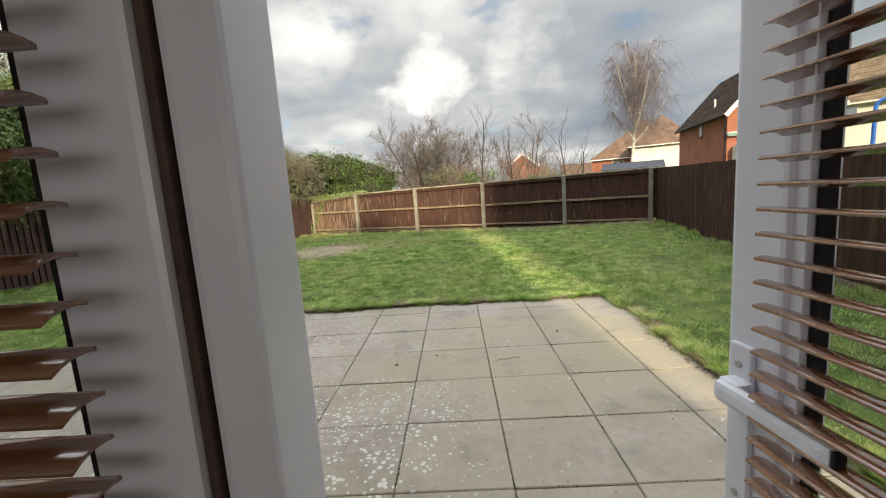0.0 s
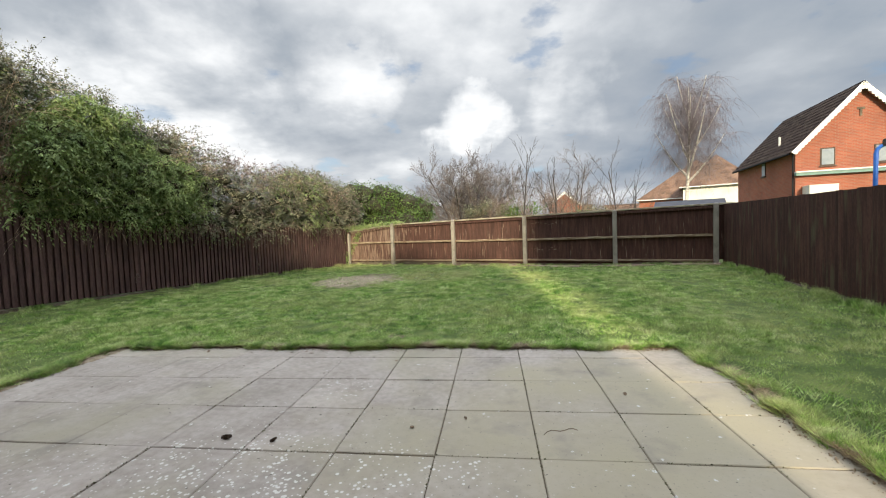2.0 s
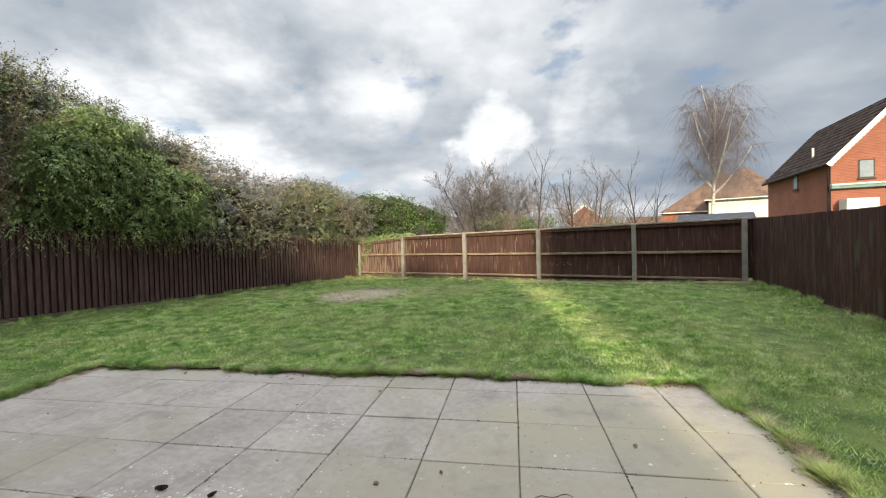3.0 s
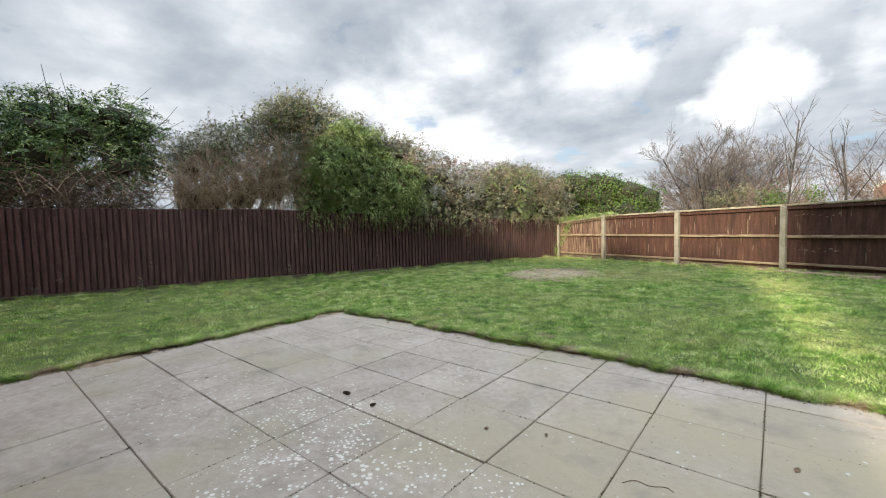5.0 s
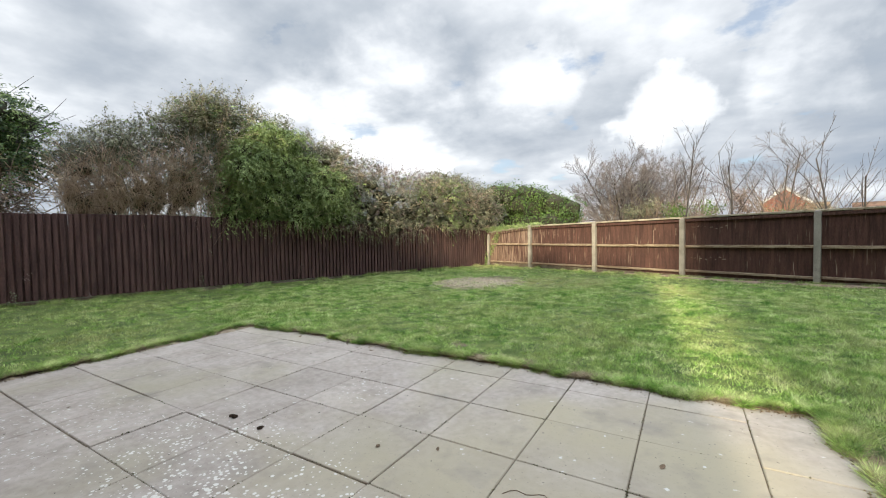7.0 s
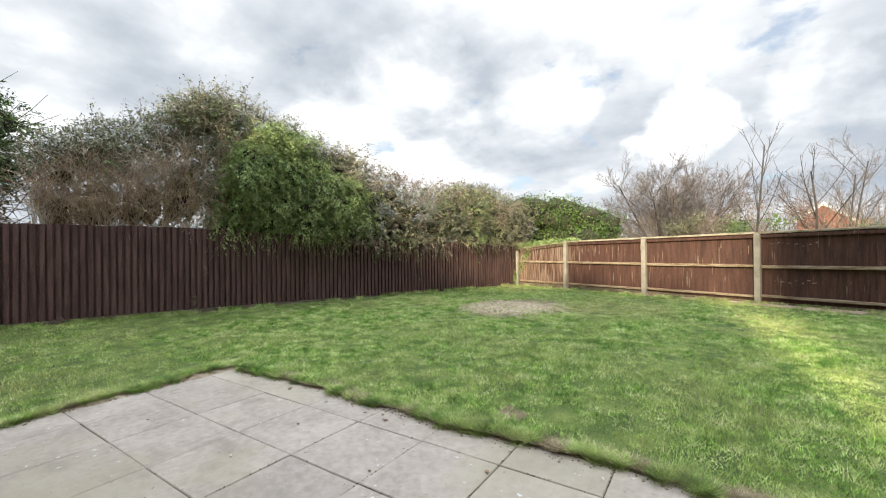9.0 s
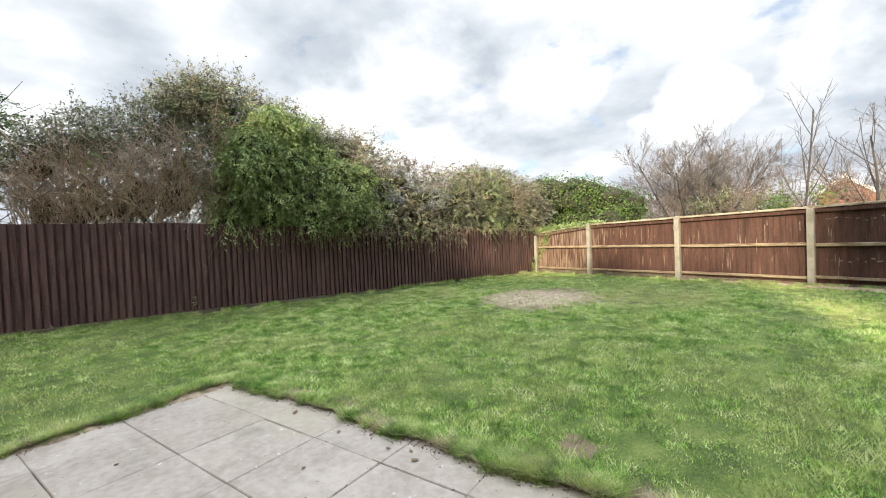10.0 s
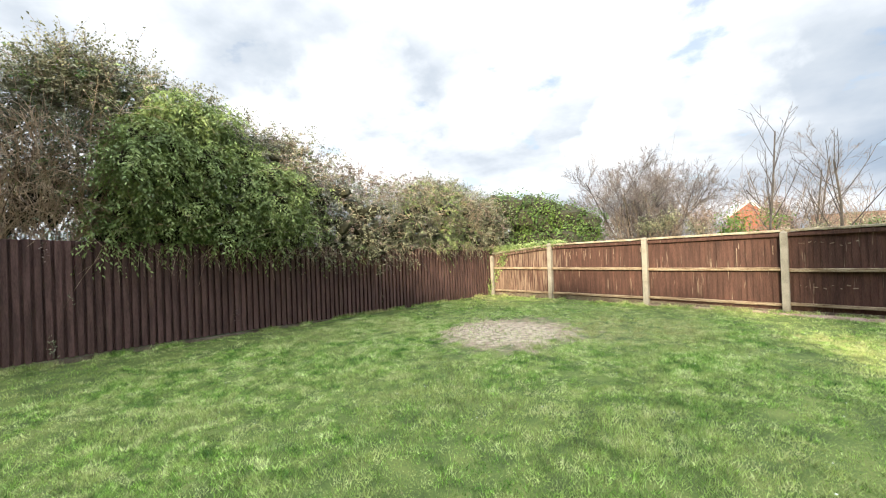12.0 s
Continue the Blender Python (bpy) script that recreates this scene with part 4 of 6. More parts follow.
def bare_tree(name, label, at, height, seed, stems=1, spread=0.25, counts=(9, 6, 5), angles=(45, 40, 40), ratio=(0.55, 0.5, 0.5), droops=(0, 0, 0.05, 0.1), r=0.06, bark=None, twig=None, lo=0.3, up=0.1, thin=0.0035, lean=(0, 0)):
    rng = np.random.default_rng(seed)
    tree = thing(name, label, "tree", at=at)
    levels = [[] for _ in range(len(counts) + 1)]
    for s in range(stems):
        a = 2.4 * s + rng.uniform(-0.3, 0.3)
        wide = spread * math.sqrt((s + 0.3) / stems)
        d = np.array([math.cos(a) * wide + lean[0], math.sin(a) * wide + lean[1], 1.0])
        d /= np.linalg.norm(d)
        grow(levels, np.array([0.06 * s * math.cos(a), 0.06 * s * math.sin(a), -0.1]), d, height * rng.uniform(0.75, 1.0) * (0.78 if len(counts) > 1 else 1), r, rng, counts, angles, ratio, droops, 0, lo, up)
    tubes("trunk", levels[0], bark or M_BARK, tree, 7)
    for p, a, b in levels[1]:
        tubes("limb", [(p, max(a, thin * 1.6), max(b, thin))], bark or M_BARK, tree, 5)
    fine = [(p, max(a, thin), thin * 0.7) for l in levels[2:] for p, a, b in l]
    if fine:
        tagged(tubes("twig_mass", fine, twig or M_TWIG, tree, 3), kind="stuff")
    return tree


# ---- the hedge behind the left fence ----
SIL_S = [-0.8, 0.0, 0.65, 2.0, 3.0, 4.2, 5.1, 6.0, 6.8, 7.5, 8.1, 8.7, 9.3, 10.2, 10.45, 10.8, 11.2, 11.6, 12.0, 12.4, 12.8]
SIL_H = [3.15, 3.35, 3.60, 3.76, 3.62, 3.66, 3.80, 4.12, 4.24, 4.44, 4.78, 4.98, 5.10, 5.02, 4.75, 4.40, 4.27, 4.20, 4.00, 3.72, 3.00]


def hedge_height(s):
    return float(np.interp(s, SIL_S, SIL_H))


def sprig_cloud(name, blobs, n, per, reach, size, mat, parent, seed, shell=0.4, hang=0.5, slim=0.4, label="", above=None):
    """Sprigs that stand out of the clumps and bow down, each with a run of leaves on alternate sides."""
    rng = np.random.default_rng(seed)
    B = np.array(blobs, float)
    area = B[:, 3] * B[:, 4] + B[:, 4] * B[:, 5] + B[:, 3] * B[:, 5]
    pick = rng.choice(len(B), n, p=area / area.sum())
    u = rng.normal(0, 1, (n, 3))
    u /= np.linalg.norm(u, axis=1)[:, None]
    c = B[pick, :3] + u * B[pick, 3:] * (1 - shell * rng.random(n) ** 1.3 + rng.normal(0, 0.05, n))[:, None]
    d = u + rng.normal(0, 0.5, (n, 3)) + (0, 0, 0.15)
    d /= np.linalg.norm(d, axis=1)[:, None]
    L = reach * rng.uniform(0.5, 1.4, n)
    w = (np.arange(per) + 0.6) / per
    P = c[:, None] + d[:, None] * (L[:, None] * w)[:, :, None]
    P[:, :, 2] -= hang * L[:, None] * w * w
    way = np.repeat(d[:, None], per, 1)
    way[:, :, 2] -= 2 * hang * w
    side = np.cross(way, rng.normal(0, 0.35, (n, 1, 3)) + (0, 0, 1.0))
    side /= np.linalg.norm(side, axis=2)[:, :, None] + 1e-9
    flip = np.where(np.arange(per) % 2, 1.0, -1.0)[None, :, None]
    t = way * 0.7 + side * flip + rng.normal(0, 0.25, (n, per, 3))
    t[:, :, 2] -= 0.35 * hang
    t = (t / (np.linalg.norm(t, axis=2)[:, :, None] + 1e-9)).reshape(-1, 3)
    P, out = P.reshape(-1, 3), np.repeat(u, per, 0)
    if above is not None:
        keep = above(P)
        P, t, out = P[keep], t[keep], out[keep]
    m = len(P)
    nrm = out * 0.6 + rng.normal(0, 0.35, (m, 3)) + (0, 0, 0.6)
    nrm -= t * (nrm * t).sum(1)[:, None]
    nrm /= np.linalg.norm(nrm, axis=1)[:, None] + 1e-9
    b = np.cross(nrm, t)
    l = (size * rng.uniform(0.6, 1.3, m))[:, None]
    v = np.stack([P, P + t * l * 0.45 + b * l * slim * 0.5 + nrm * l * 0.07, P + t * l - nrm * l * 0.08, P + t * l * 0.45 - b * l * slim * 0.5 + nrm * l * 0.07], 1)
    return tagged(arrays(name, v.reshape(-1, 3), np.arange(4 * m).reshape(-1, 4), mat, parent, label), kind="stuff")


def hedge_blobs(s0, s1, seed, low=1.55, over=0.0, deep=-1.5, big=(0.42, 0.68), top_cut=0.0, step=0.42):
    rng = random.Random(seed)
    out = []
    s = s0
    while s <= s1:
        top = hedge_height(s) - 0.25 - top_cut
        z = low + 0.3
        while z < top - 0.1:
            k = rng.uniform(*big)
            bulge = over * (0.6 + 0.5 * math.sin(math.pi * min(1, max(0, (z - low) / (top - low + 0.01)))))
            off = rng.uniform(-0.85, -0.35) + bulge
            x, y = on_line(LEFT0, LEFT_D, s + rng.uniform(-0.25, 0.25), off)
            out.append((x, y, min(z + rng.uniform(-0.15, 0.15), top - 0.3), k, k, k * rng.uniform(0.75, 1.0)))
            z += 0.48
        x, y = on_line(LEFT0, LEFT_D, s, rng.uniform(-1.0, -0.5))
        k = rng.uniform(0.3, 0.45)
        out.append((x, y, top - k * 0.8, k * 1.2, k * 1.2, k))
        x, y = on_line(LEFT0, LEFT_D, s, deep)
        out.append((x, y, (low + top) / 2 - 0.3, 0.6, 0.6, (top - low) / 2))
        s += step
    return out


def behind_fence(p, top=1.95):
    """Whether a stem keeps behind the left fence, or over it."""
    off = (p[:, 0] - LEFT0.x) * -LEFT_D.y + (p[:, 1] - LEFT0.y) * LEFT_D.x
    return not np.any((off > -0.06) & (p[:, 2] < top))


def sprays(name, s0, s1, n, mat, parent, seed, length=(0.35, 0.9), r=0.004, off=(-1.2, -0.1), frac=(0.75, 1.0), upward=0.9):
    """Loose stems standing out of the hedge."""
    rng = np.random.default_rng(seed)
    lines = []
    for _ in range(n):
        s = rng.uniform(s0, s1)
        x, y = on_line(LEFT0, LEFT_D, s, rng.uniform(*off))
        z = 1.6 + (hedge_height(s) - 1.75) * rng.uniform(*frac)
        d = rng.normal(0, 0.6, 3)
        d[2] = upward * abs(d[2]) + upward * 0.5
        d /= np.linalg.norm(d)
        L = rng.uniform(*length)
        p = curve(np.array([x, y, z]), d, L, rng, 0.2, 0.35)
        if off[1] < 0 and not behind_fence(p):
            continue
        lines.append((p, r, r * 0.4))
        for q in range(2):
            e = d + rng.normal(0, 0.6, 3)
            lines.append((curve(p[1 + q], e / np.linalg.norm(e), L * 0.45, rng, 0.2, 0.2), r * 0.6, r * 0.3))
    ob = tubes(name, lines, mat, parent, 3)
    tagged(ob, kind="stuff")
    return lines


def spray_leaves(name, lines, per, size, mat, parent, seed):
    rng = np.random.default_rng(seed)
    P = np.array([l[0] for l in lines])
    c = P[:, rng.integers(1, 5, per)].reshape(-1, 3) + rng.normal(0, 0.025, (len(P) * per, 3))
    v, f = leaf_quads(c, rng.normal(0, 1, c.shape), size, rng)
    tagged(arrays(name, v, f, mat, parent), kind="stuff")


ivy_at = lambda b: (b[1] - LEFT0.y) / LEFT_D.y
ivy_top = lambda b: 4.55 - 0.52 * (ivy_at(b) - 8.3) ** 2 if ivy_at(b) < 8.3 else 4.55 - 0.75 * (ivy_at(b) - 8.3) ** 2

# two lengths of mixed shrub, grey-olive and russet
for k, (s0, s1) in enumerate(((-0.3, 2.6), (2.7, 6.75))):
    shrub = thing("hedge_shrub", "overgrown mixed hedge shrub, grey-olive and russet, spilling over the fence", "hedge", "shrubs behind the fence")
    blobs = hedge_blobs(s0, s1, 20 + k, low=1.46 - 0.20 * k, over=0.55, big=(0.26, 0.5), step=0.36)
    if k:
        blobs += [b for b in hedge_blobs(4.9, 7.0, 28, low=1.5, over=0.4, big=(0.28, 0.48), step=0.3) if b[2] < 3.1]
        blobs += [b for b in hedge_blobs(6.2, 7.7, 27, low=1.7, over=0.35, big=(0.26, 0.46), step=0.36) if b[2] > ivy_top(b) - 0.5]
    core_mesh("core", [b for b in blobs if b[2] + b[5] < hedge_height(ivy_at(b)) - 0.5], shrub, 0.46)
    sprig_cloud("foliage", blobs, 5000 + 2400 * k, 9, 0.26, 0.05, M_SHRUB, shrub, 30 + k, shell=0.5, hang=0.4, slim=0.55)
    sprig_cloud("russet_foliage", blobs, 1900, 8, 0.26, 0.045, M_RUSSET, shrub, 40 + k, shell=0.45, hang=0.3, slim=0.55, label="russet brown leaves")
    green = [b for b in blobs if 0.9 < (b[1] - LEFT0.y) / LEFT_D.y < 2.3] if k == 0 else blobs[::7]
    sprig_cloud("ivy_foliage", green, 1500 if k == 0 else 500, 7, 0.22, 0.075, M_IVY, shrub, 50 + k, hang=0.7, label="green ivy leaves")
    sprays("inner_growth", s0, s1, 260, M_TWIG_PALE, shrub, 55 + k, length=(0.3, 0.8), r=0.005, off=(-0.5, 0.35), frac=(0.15, 0.85), upward=0.5)
    ls = sprays("twig_mass", s0, s1, 300, M_TWIG, shrub, 60 + k, length=(0.3, 0.7), frac=(0.6, 0.98))
    spray_leaves("twig_leaves", ls, 8, 0.04, M_RUSSET if k else M_SHRUB, shrub, 70 + k)
    sprays("hanging_growth", s0, s1, 55, M_TWIG_PALE, shrub, 65 + k, off=(0.1, 0.4), frac=(0.0, 0.1), upward=-0.5, length=(0.2, 0.4), r=0.003)

ivy_bush = thing("ivy_bush", "tall bush smothered in drooping green ivy, spilling over the fence", "bush")
blobs = [b for b in hedge_blobs(6.5, 9.5, 24, low=1.75, over=0.62, big=(0.26, 0.5), step=0.34) if b[2] + b[5] < max(2.5, ivy_top(b))]
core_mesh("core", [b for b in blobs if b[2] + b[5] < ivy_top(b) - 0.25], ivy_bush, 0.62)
sprig_cloud("ivy_foliage", blobs, 10500, 9, 0.26, 0.078, M_IVY, ivy_bush, 34, shell=0.45, hang=0.75, slim=0.36)
crest = [b for b in hedge_blobs(6.2, 10.4, 25, low=1.9, over=0.2, big=(0.26, 0.46), step=0.36) if b[2] + b[5] > max(2.4, ivy_top(b) - 0.3)]
sprig_cloud("crest_foliage", crest, 2200, 9, 0.26, 0.052, M_SHRUB, ivy_bush, 35, shell=0.8, hang=0.2, slim=0.5, label="sparse grey-green leaves on the crest")
sprig_cloud("russet_foliage", crest, 500, 8, 0.24, 0.045, M_RUSSET, ivy_bush, 39, shell=0.8, hang=0.2, label="russet brown leaves")
sprig_cloud("dark_foliage", [b for b in crest if b[2] > 3.3], 450, 8, 0.22, 0.07, M_DARK, ivy_bush, 33, shell=0.7, hang=0.4, label="dark green leaves near the crest")
ls = sprays("twig_mass", 6.1, 10.5, 420, M_TWIG, ivy_bush, 36, frac=(0.74, 0.99), length=(0.3, 0.75))
spray_leaves("twig_leaves", ls, 10, 0.045, M_SHRUB, ivy_bush, 37)
sprays("pale_growth", 6.3, 9.6, 110, M_TWIG_PALE, ivy_bush, 32, off=(-0.1, 0.55), frac=(0.1, 0.85), length=(0.3, 0.9), r=0.0035, upward=0.3)
sprays("hanging_growth", 6.0, 9.6, 60, M_TWIG_PALE, ivy_bush, 38, off=(0.1, 0.4), frac=(0.0, 0.08), upward=-0.5, length=(0.2, 0.45), r=0.003)

thicket = thing("bramble_thicket", "tangle of dry pale brown stems with sparse grey-green leaves", "thicket")
blobs = hedge_blobs(9.3, 12.5, 26, low=1.4, over=0.1, big=(0.28, 0.5), step=0.38)
core_mesh("core", [b for b in blobs if b[2] < 2.8], thicket, 0.38)
upper = [b for b in blobs if b[2] > 2.9]
sprig_cloud("foliage", upper, 2700, 9, 0.26, 0.052, M_SHRUB, thicket, 44, shell=0.85, hang=0.25, slim=0.5, above=past_fence)
sprig_cloud("low_foliage", blobs, 1000, 8, 0.26, 0.05, M_SHRUB, thicket, 43, shell=0.9, hang=0.4, slim=0.5, above=past_fence)
sprig_cloud("russet_foliage", blobs, 900, 8, 0.24, 0.045, M_RUSSET, thicket, 45, shell=0.9, hang=0.3, above=past_fence, label="russet brown leaves")
sprig_cloud("ivy_foliage", [b for i, b in enumerate(blobs) if i % 5 == 2], 520, 8, 0.24, 0.075, M_IVY, thicket, 46, hang=0.6, above=past_fence, label="green ivy leaves")
sprays("dry_growth", 9.3, 12.6, 1000, M_TWIG_PALE, thicket, 47, upward=1.7, length=(0.4, 1.1), r=0.0085, off=(-0.32, -0.08), frac=(0.0, 0.58))
sprays("old_growth", 9.4, 12.5, 160, M_TWIG, thicket, 42, upward=1.6, length=(0.7, 1.6), r=0.011, off=(-1.0, -0.3), frac=(0.0, 0.45))
ls = sprays("twig_mass", 9.2, 12.7, 380, M_TWIG, thicket, 48, frac=(0.6, 0.98), length=(0.3, 0.7))
spray_leaves("twig_leaves", ls, 9, 0.042, M_SHRUB, thicket, 49)

# dark evergreen further along
evergreen = thing("evergreen_tree", "dark evergreen tree overgrown with ivy and dry vines", "tree")
rng = random.Random(8)
blobs = []
for i in range(44):
    s = rng.uniform(13.2, 18.2)
    x, y = on_line(LEFT0, LEFT_D, s, rng.uniform(-2.0, -0.75))
    k = rng.uniform(0.4, 0.75)
    blobs.append((x, y, rng.uniform(1.6, 4.55 - 0.5 * k), k, k, k * 0.8))
blobs = [b for b in blobs if b[2] > 2.75 or rng.random() < 0.3]
core_mesh("core", blobs, evergreen, 0.55)
sprig_cloud("foliage", blobs, 3600, 9, 0.34, 0.085, M_DARK, evergreen, 80, hang=0.3, above=past_fence)
sprig_cloud("ivy_foliage", [b for b in blobs if b[2] > 2.6], 2000, 8, 0.34, 0.08, M_IVY, evergreen, 81, hang=0.5, above=past_fence, label="light green ivy leaves")
lines = []
nrg = np.random.default_rng(82)
for _ in range(700):
    s = nrg.uniform(13.0, 16.6)
    x, y = on_line(LEFT0, LEFT_D, s, nrg.uniform(-1.0, -0.6))
    d = nrg.normal(0, 1, 3)
    d[2] = abs(d[2]) * 0.4
    p = curve(np.array([x, y, nrg.uniform(1.6, 2.9)]), d / np.linalg.norm(d), nrg.uniform(0.4, 1.1), nrg, 0.25, 0.6)
    if behind_fence(p):
        lines.append((p, 0.009, 0.004))
tagged(tubes("dry_vine_mass", lines, M_TWIG_PALE, evergreen, 3), kind="stuff")
lines = []
for _ in range(900):
    s, z = nrg.normal(14.6, 0.75), nrg.uniform(1.55, 2.75)
    x, y = on_line(LEFT0, LEFT_D, s, nrg.uniform(-0.9, -0.25))
    d = nrg.normal(0, 1, 3) * (0.7, 1.0, 0.8)
    p = curve(np.array([x, y, z]), d / np.linalg.norm(d), nrg.uniform(0.3, 0.9), nrg, 0.7, 0.5)
    if behind_fence(p):
        lines.append((p, 0.012, 0.005))
tagged(tubes("brown_vine_mass", lines, M_TWIG, evergreen, 4), kind="stuff")
x0, y0 = on_line(LEFT0, LEFT_D, 14.6, -1.3)
tubes("trunk", [(np.array([[x0, y0, z] for z in (0, 0.9, 1.8, 2.7, 3.6)]), 0.16, 0.08)], M_BARK, evergreen, 8)
lines = [(curve(np.array([*on_line(LEFT0, LEFT_D, nrg.uniform(12.9, 15.2), -1.1), nrg.uniform(3.2, 3.9)]), np.array([nrg.normal(0, 0.7), nrg.normal(0.3, 0.7), 0.35]), nrg.uniform(0.3, 0.8), nrg, 0.7, 0.2), 0.012, 0.004) for _ in range(130)]
tagged(tubes("bare_branch_mass", lines, M_BARK, evergreen, 4), kind="stuff")

# rounded green hedge behind the corner
laurel = thing("laurel_hedge", "rounded bright green hedge rising behind the fence corner", "hedge")
rng = random.Random(11)
blobs = [(-2.9 - 3.5 * t + rng.uniform(-0.3, 0.3), 15.4 - 0.5 * t + rng.uniform(-0.4, 0.4), h, 0.75, 0.75, 0.65) for t in [i / 7 for i in range(8)] for h in (0.5, 1.1, 1.7, 1.95 + 0.6 * math.sin(math.pi * (0.05 + 0.6 * t)), 2.1 + 0.85 * math.sin(math.pi * (0.05 + 0.6 * t)))]
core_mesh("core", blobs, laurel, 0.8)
leaf_cloud("foliage", blobs, 34000, 0.08, M_LAUREL, laurel, 90)

# ivy trailing over the corner of the fences
corner_ivy = thing("corner_ivy", "dark ivy climbing the corner where the fences meet", "ivy")
bl = [(*on_line(BACK0, BACK_D, -7.25 + 0.1 * i, -0.02 if i < 2 else 0.1), 0.25 + 0.16 * i if i < 9 else 1.5, 0.14, 0.14, 0.2) for i in range(9)]
bl += [(*on_line(BACK0, BACK_D, -7.3, -0.05), 0.2 + 0.2 * i, 0.12, 0.12, 0.18) for i in range(7)]
bl += [(*on_line(BACK0, BACK_D, -7.2 + 0.4 * i, 0.1), 1.5 + 0.02 * i, 0.3, 0.2, 0.12) for i in range(7)]
leaf_cloud("ivy_foliage", bl, 5200, 0.055, M_IVY, corner_ivy, 91)

# ---- bare trees behind the back fence ----
bare_tree("round_bare_tree", "bare many-stemmed tree with a round twiggy crown", (-1.1, 23.4, 0), 6.5, 3, stems=11, spread=0.8, counts=(14, 11, 11), angles=(50, 46, 42), ratio=(0.5, 0.52, 0.5), droops=(0.0, 0.0, 0.0, 0.05), r=0.06, thin=0.0056, lo=0.2, up=0.16, bark=M_BARK, twig=M_HAZE)
bare_tree("sapling", "slender bare sapling behind the fence", (1.25, 12.0, 0), 4.9, 5, counts=(12, 6), angles=(38, 40), ratio=(0.34, 0.42), droops=(0, -0.2, 0), r=0.034, lo=0.38, up=0.12, thin=0.004, twig=M_BARK)
bare_tree("sapling", "slender bare sapling leaning aside", (2.25, 11.7, 0), 4.6, 6, counts=(9, 5), angles=(40, 40), ratio=(0.42, 0.42), droops=(0, -0.2, 0), r=0.04, lo=0.4, up=0.1, thin=0.004, twig=M_BARK, lean=(0.16, 0))
bare_tree("sapling", "spreading bare sapling with forked limbs", (4.3, 11.1, 0), 4.4, 9, counts=(11, 6), angles=(42, 42), ratio=(0.42, 0.45), droops=(0, -0.2, 0), r=0.036, lo=0.3, up=0.1, thin=0.004, twig=M_BARK, lean=(-0.05, 0))
bare_tree("sapling", "slender bare sapling behind the fence", (5.1, 12.4, 0), 4.2, 14, counts=(9, 5), angles=(46, 42), ratio=(0.42, 0.45), droops=(0, -0.2, 0), r=0.035, lo=0.3, up=0.1, thin=0.004, twig=M_BARK)
bare_tree("small_bare_tree", "fine-twigged bare tree in the distance", (5.2, 22.5, 0), 5.6, 12, stems=5, spread=0.4, counts=(10, 9, 7), angles=(42, 42, 40), ratio=(0.48, 0.5, 0.5), droops=(0, 0, 0.05, 0.1), r=0.05, thin=0.0052, lo=0.2, twig=M_HAZE)


def silver_birch(at, height, seed):
    """A white trunk that forks into upright limbs, with a dome of long twigs hanging from them like a curtain."""
    rng = np.random.default_rng(seed)
    tree = thing("silver_birch", "tall silver birch with white forked trunk and hanging purple-grey twigs", "tree", at=at)
    t5, t9 = np.linspace(0, 1, 5)[:, None], np.linspace(0, 1, 9)[:, None]
    top = np.array([0.55, 0.0, height * 0.90])
    trunk = t9 * top + np.array([0.16, 0.05, 0]) * np.sin(t9 * 4.0)
    trunk[0, 2] = -0.1
    tubes("trunk", [(trunk, 0.13, 0.02)], M_BIRCH, tree, 8)
    bones = [trunk[4:]]
    for i in range(13):
        f = 0.40 + 0.42 * i / 12
        p = trunk[int(f * 8)] * (1 - (f * 8) % 1) + trunk[min(8, int(f * 8) + 1)] * ((f * 8) % 1)
        a = 2.4 * i + rng.uniform(-0.4, 0.4)
        wide = (2.35 - 1.5 * (f - 0.40) / 0.42) * rng.uniform(0.85, 1.1)
        end = np.array([math.cos(a) * wide, math.sin(a) * wide, 0]) + p + (0, 0, (height - p[2]) * (0.42 + 0.45 * (f - 0.40) / 0.42) * rng.uniform(0.85, 1.1))
        mid = p + (end - p) * 0.45 + (0, 0, -0.12 * (end[2] - p[2])) + np.array([math.cos(a), math.sin(a), 0]) * 0.12
        limb = p * (1 - t5) ** 2 + 2 * mid * t5 * (1 - t5) + end * t5 ** 2
        tubes("limb", [(limb, 0.105 * (1.2 - f), 0.016)], M_BIRCH, tree, 5)
        bones.append(limb)
    seconds = []
    for limb in bones:
        for j in range(11):
            f = rng.uniform(0.25, 1.0) * (len(limb) - 1)
            k = min(int(f), len(limb) - 2)
            p = limb[k] + (limb[k + 1] - limb[k]) * (f - k)
            d = rng.normal(0, 1, 3) * (1, 1, 0.35) + (0, 0, 0.45)
            seconds.append((curve(p, d / np.linalg.norm(d), rng.uniform(0.5, 1.25), rng, 0.12, 0.25), 0.011, 0.006))
    tagged(tubes("branch_mass", seconds, M_BIRCHTWIG, tree, 4), kind="stuff")
    hang = []
    for line, _, _ in seconds:
        for j in range(21):
            p = line[rng.integers(1, 5)]
            d = rng.normal(0, 1, 3) * (0.55, 0.55, 0.3) + (0, 0, -0.2)
            hang.append((curve(p, d / np.linalg.norm(d), rng.uniform(0.5, 1.4), rng, 0.1, 0.7), 0.0052, 0.0032))
    tagged(tubes("twig_mass", hang, M_BIRCHTWIG, tree, 3), kind="stuff")


silver_birch((11.5, 23.3, 0), 10.1, 21)

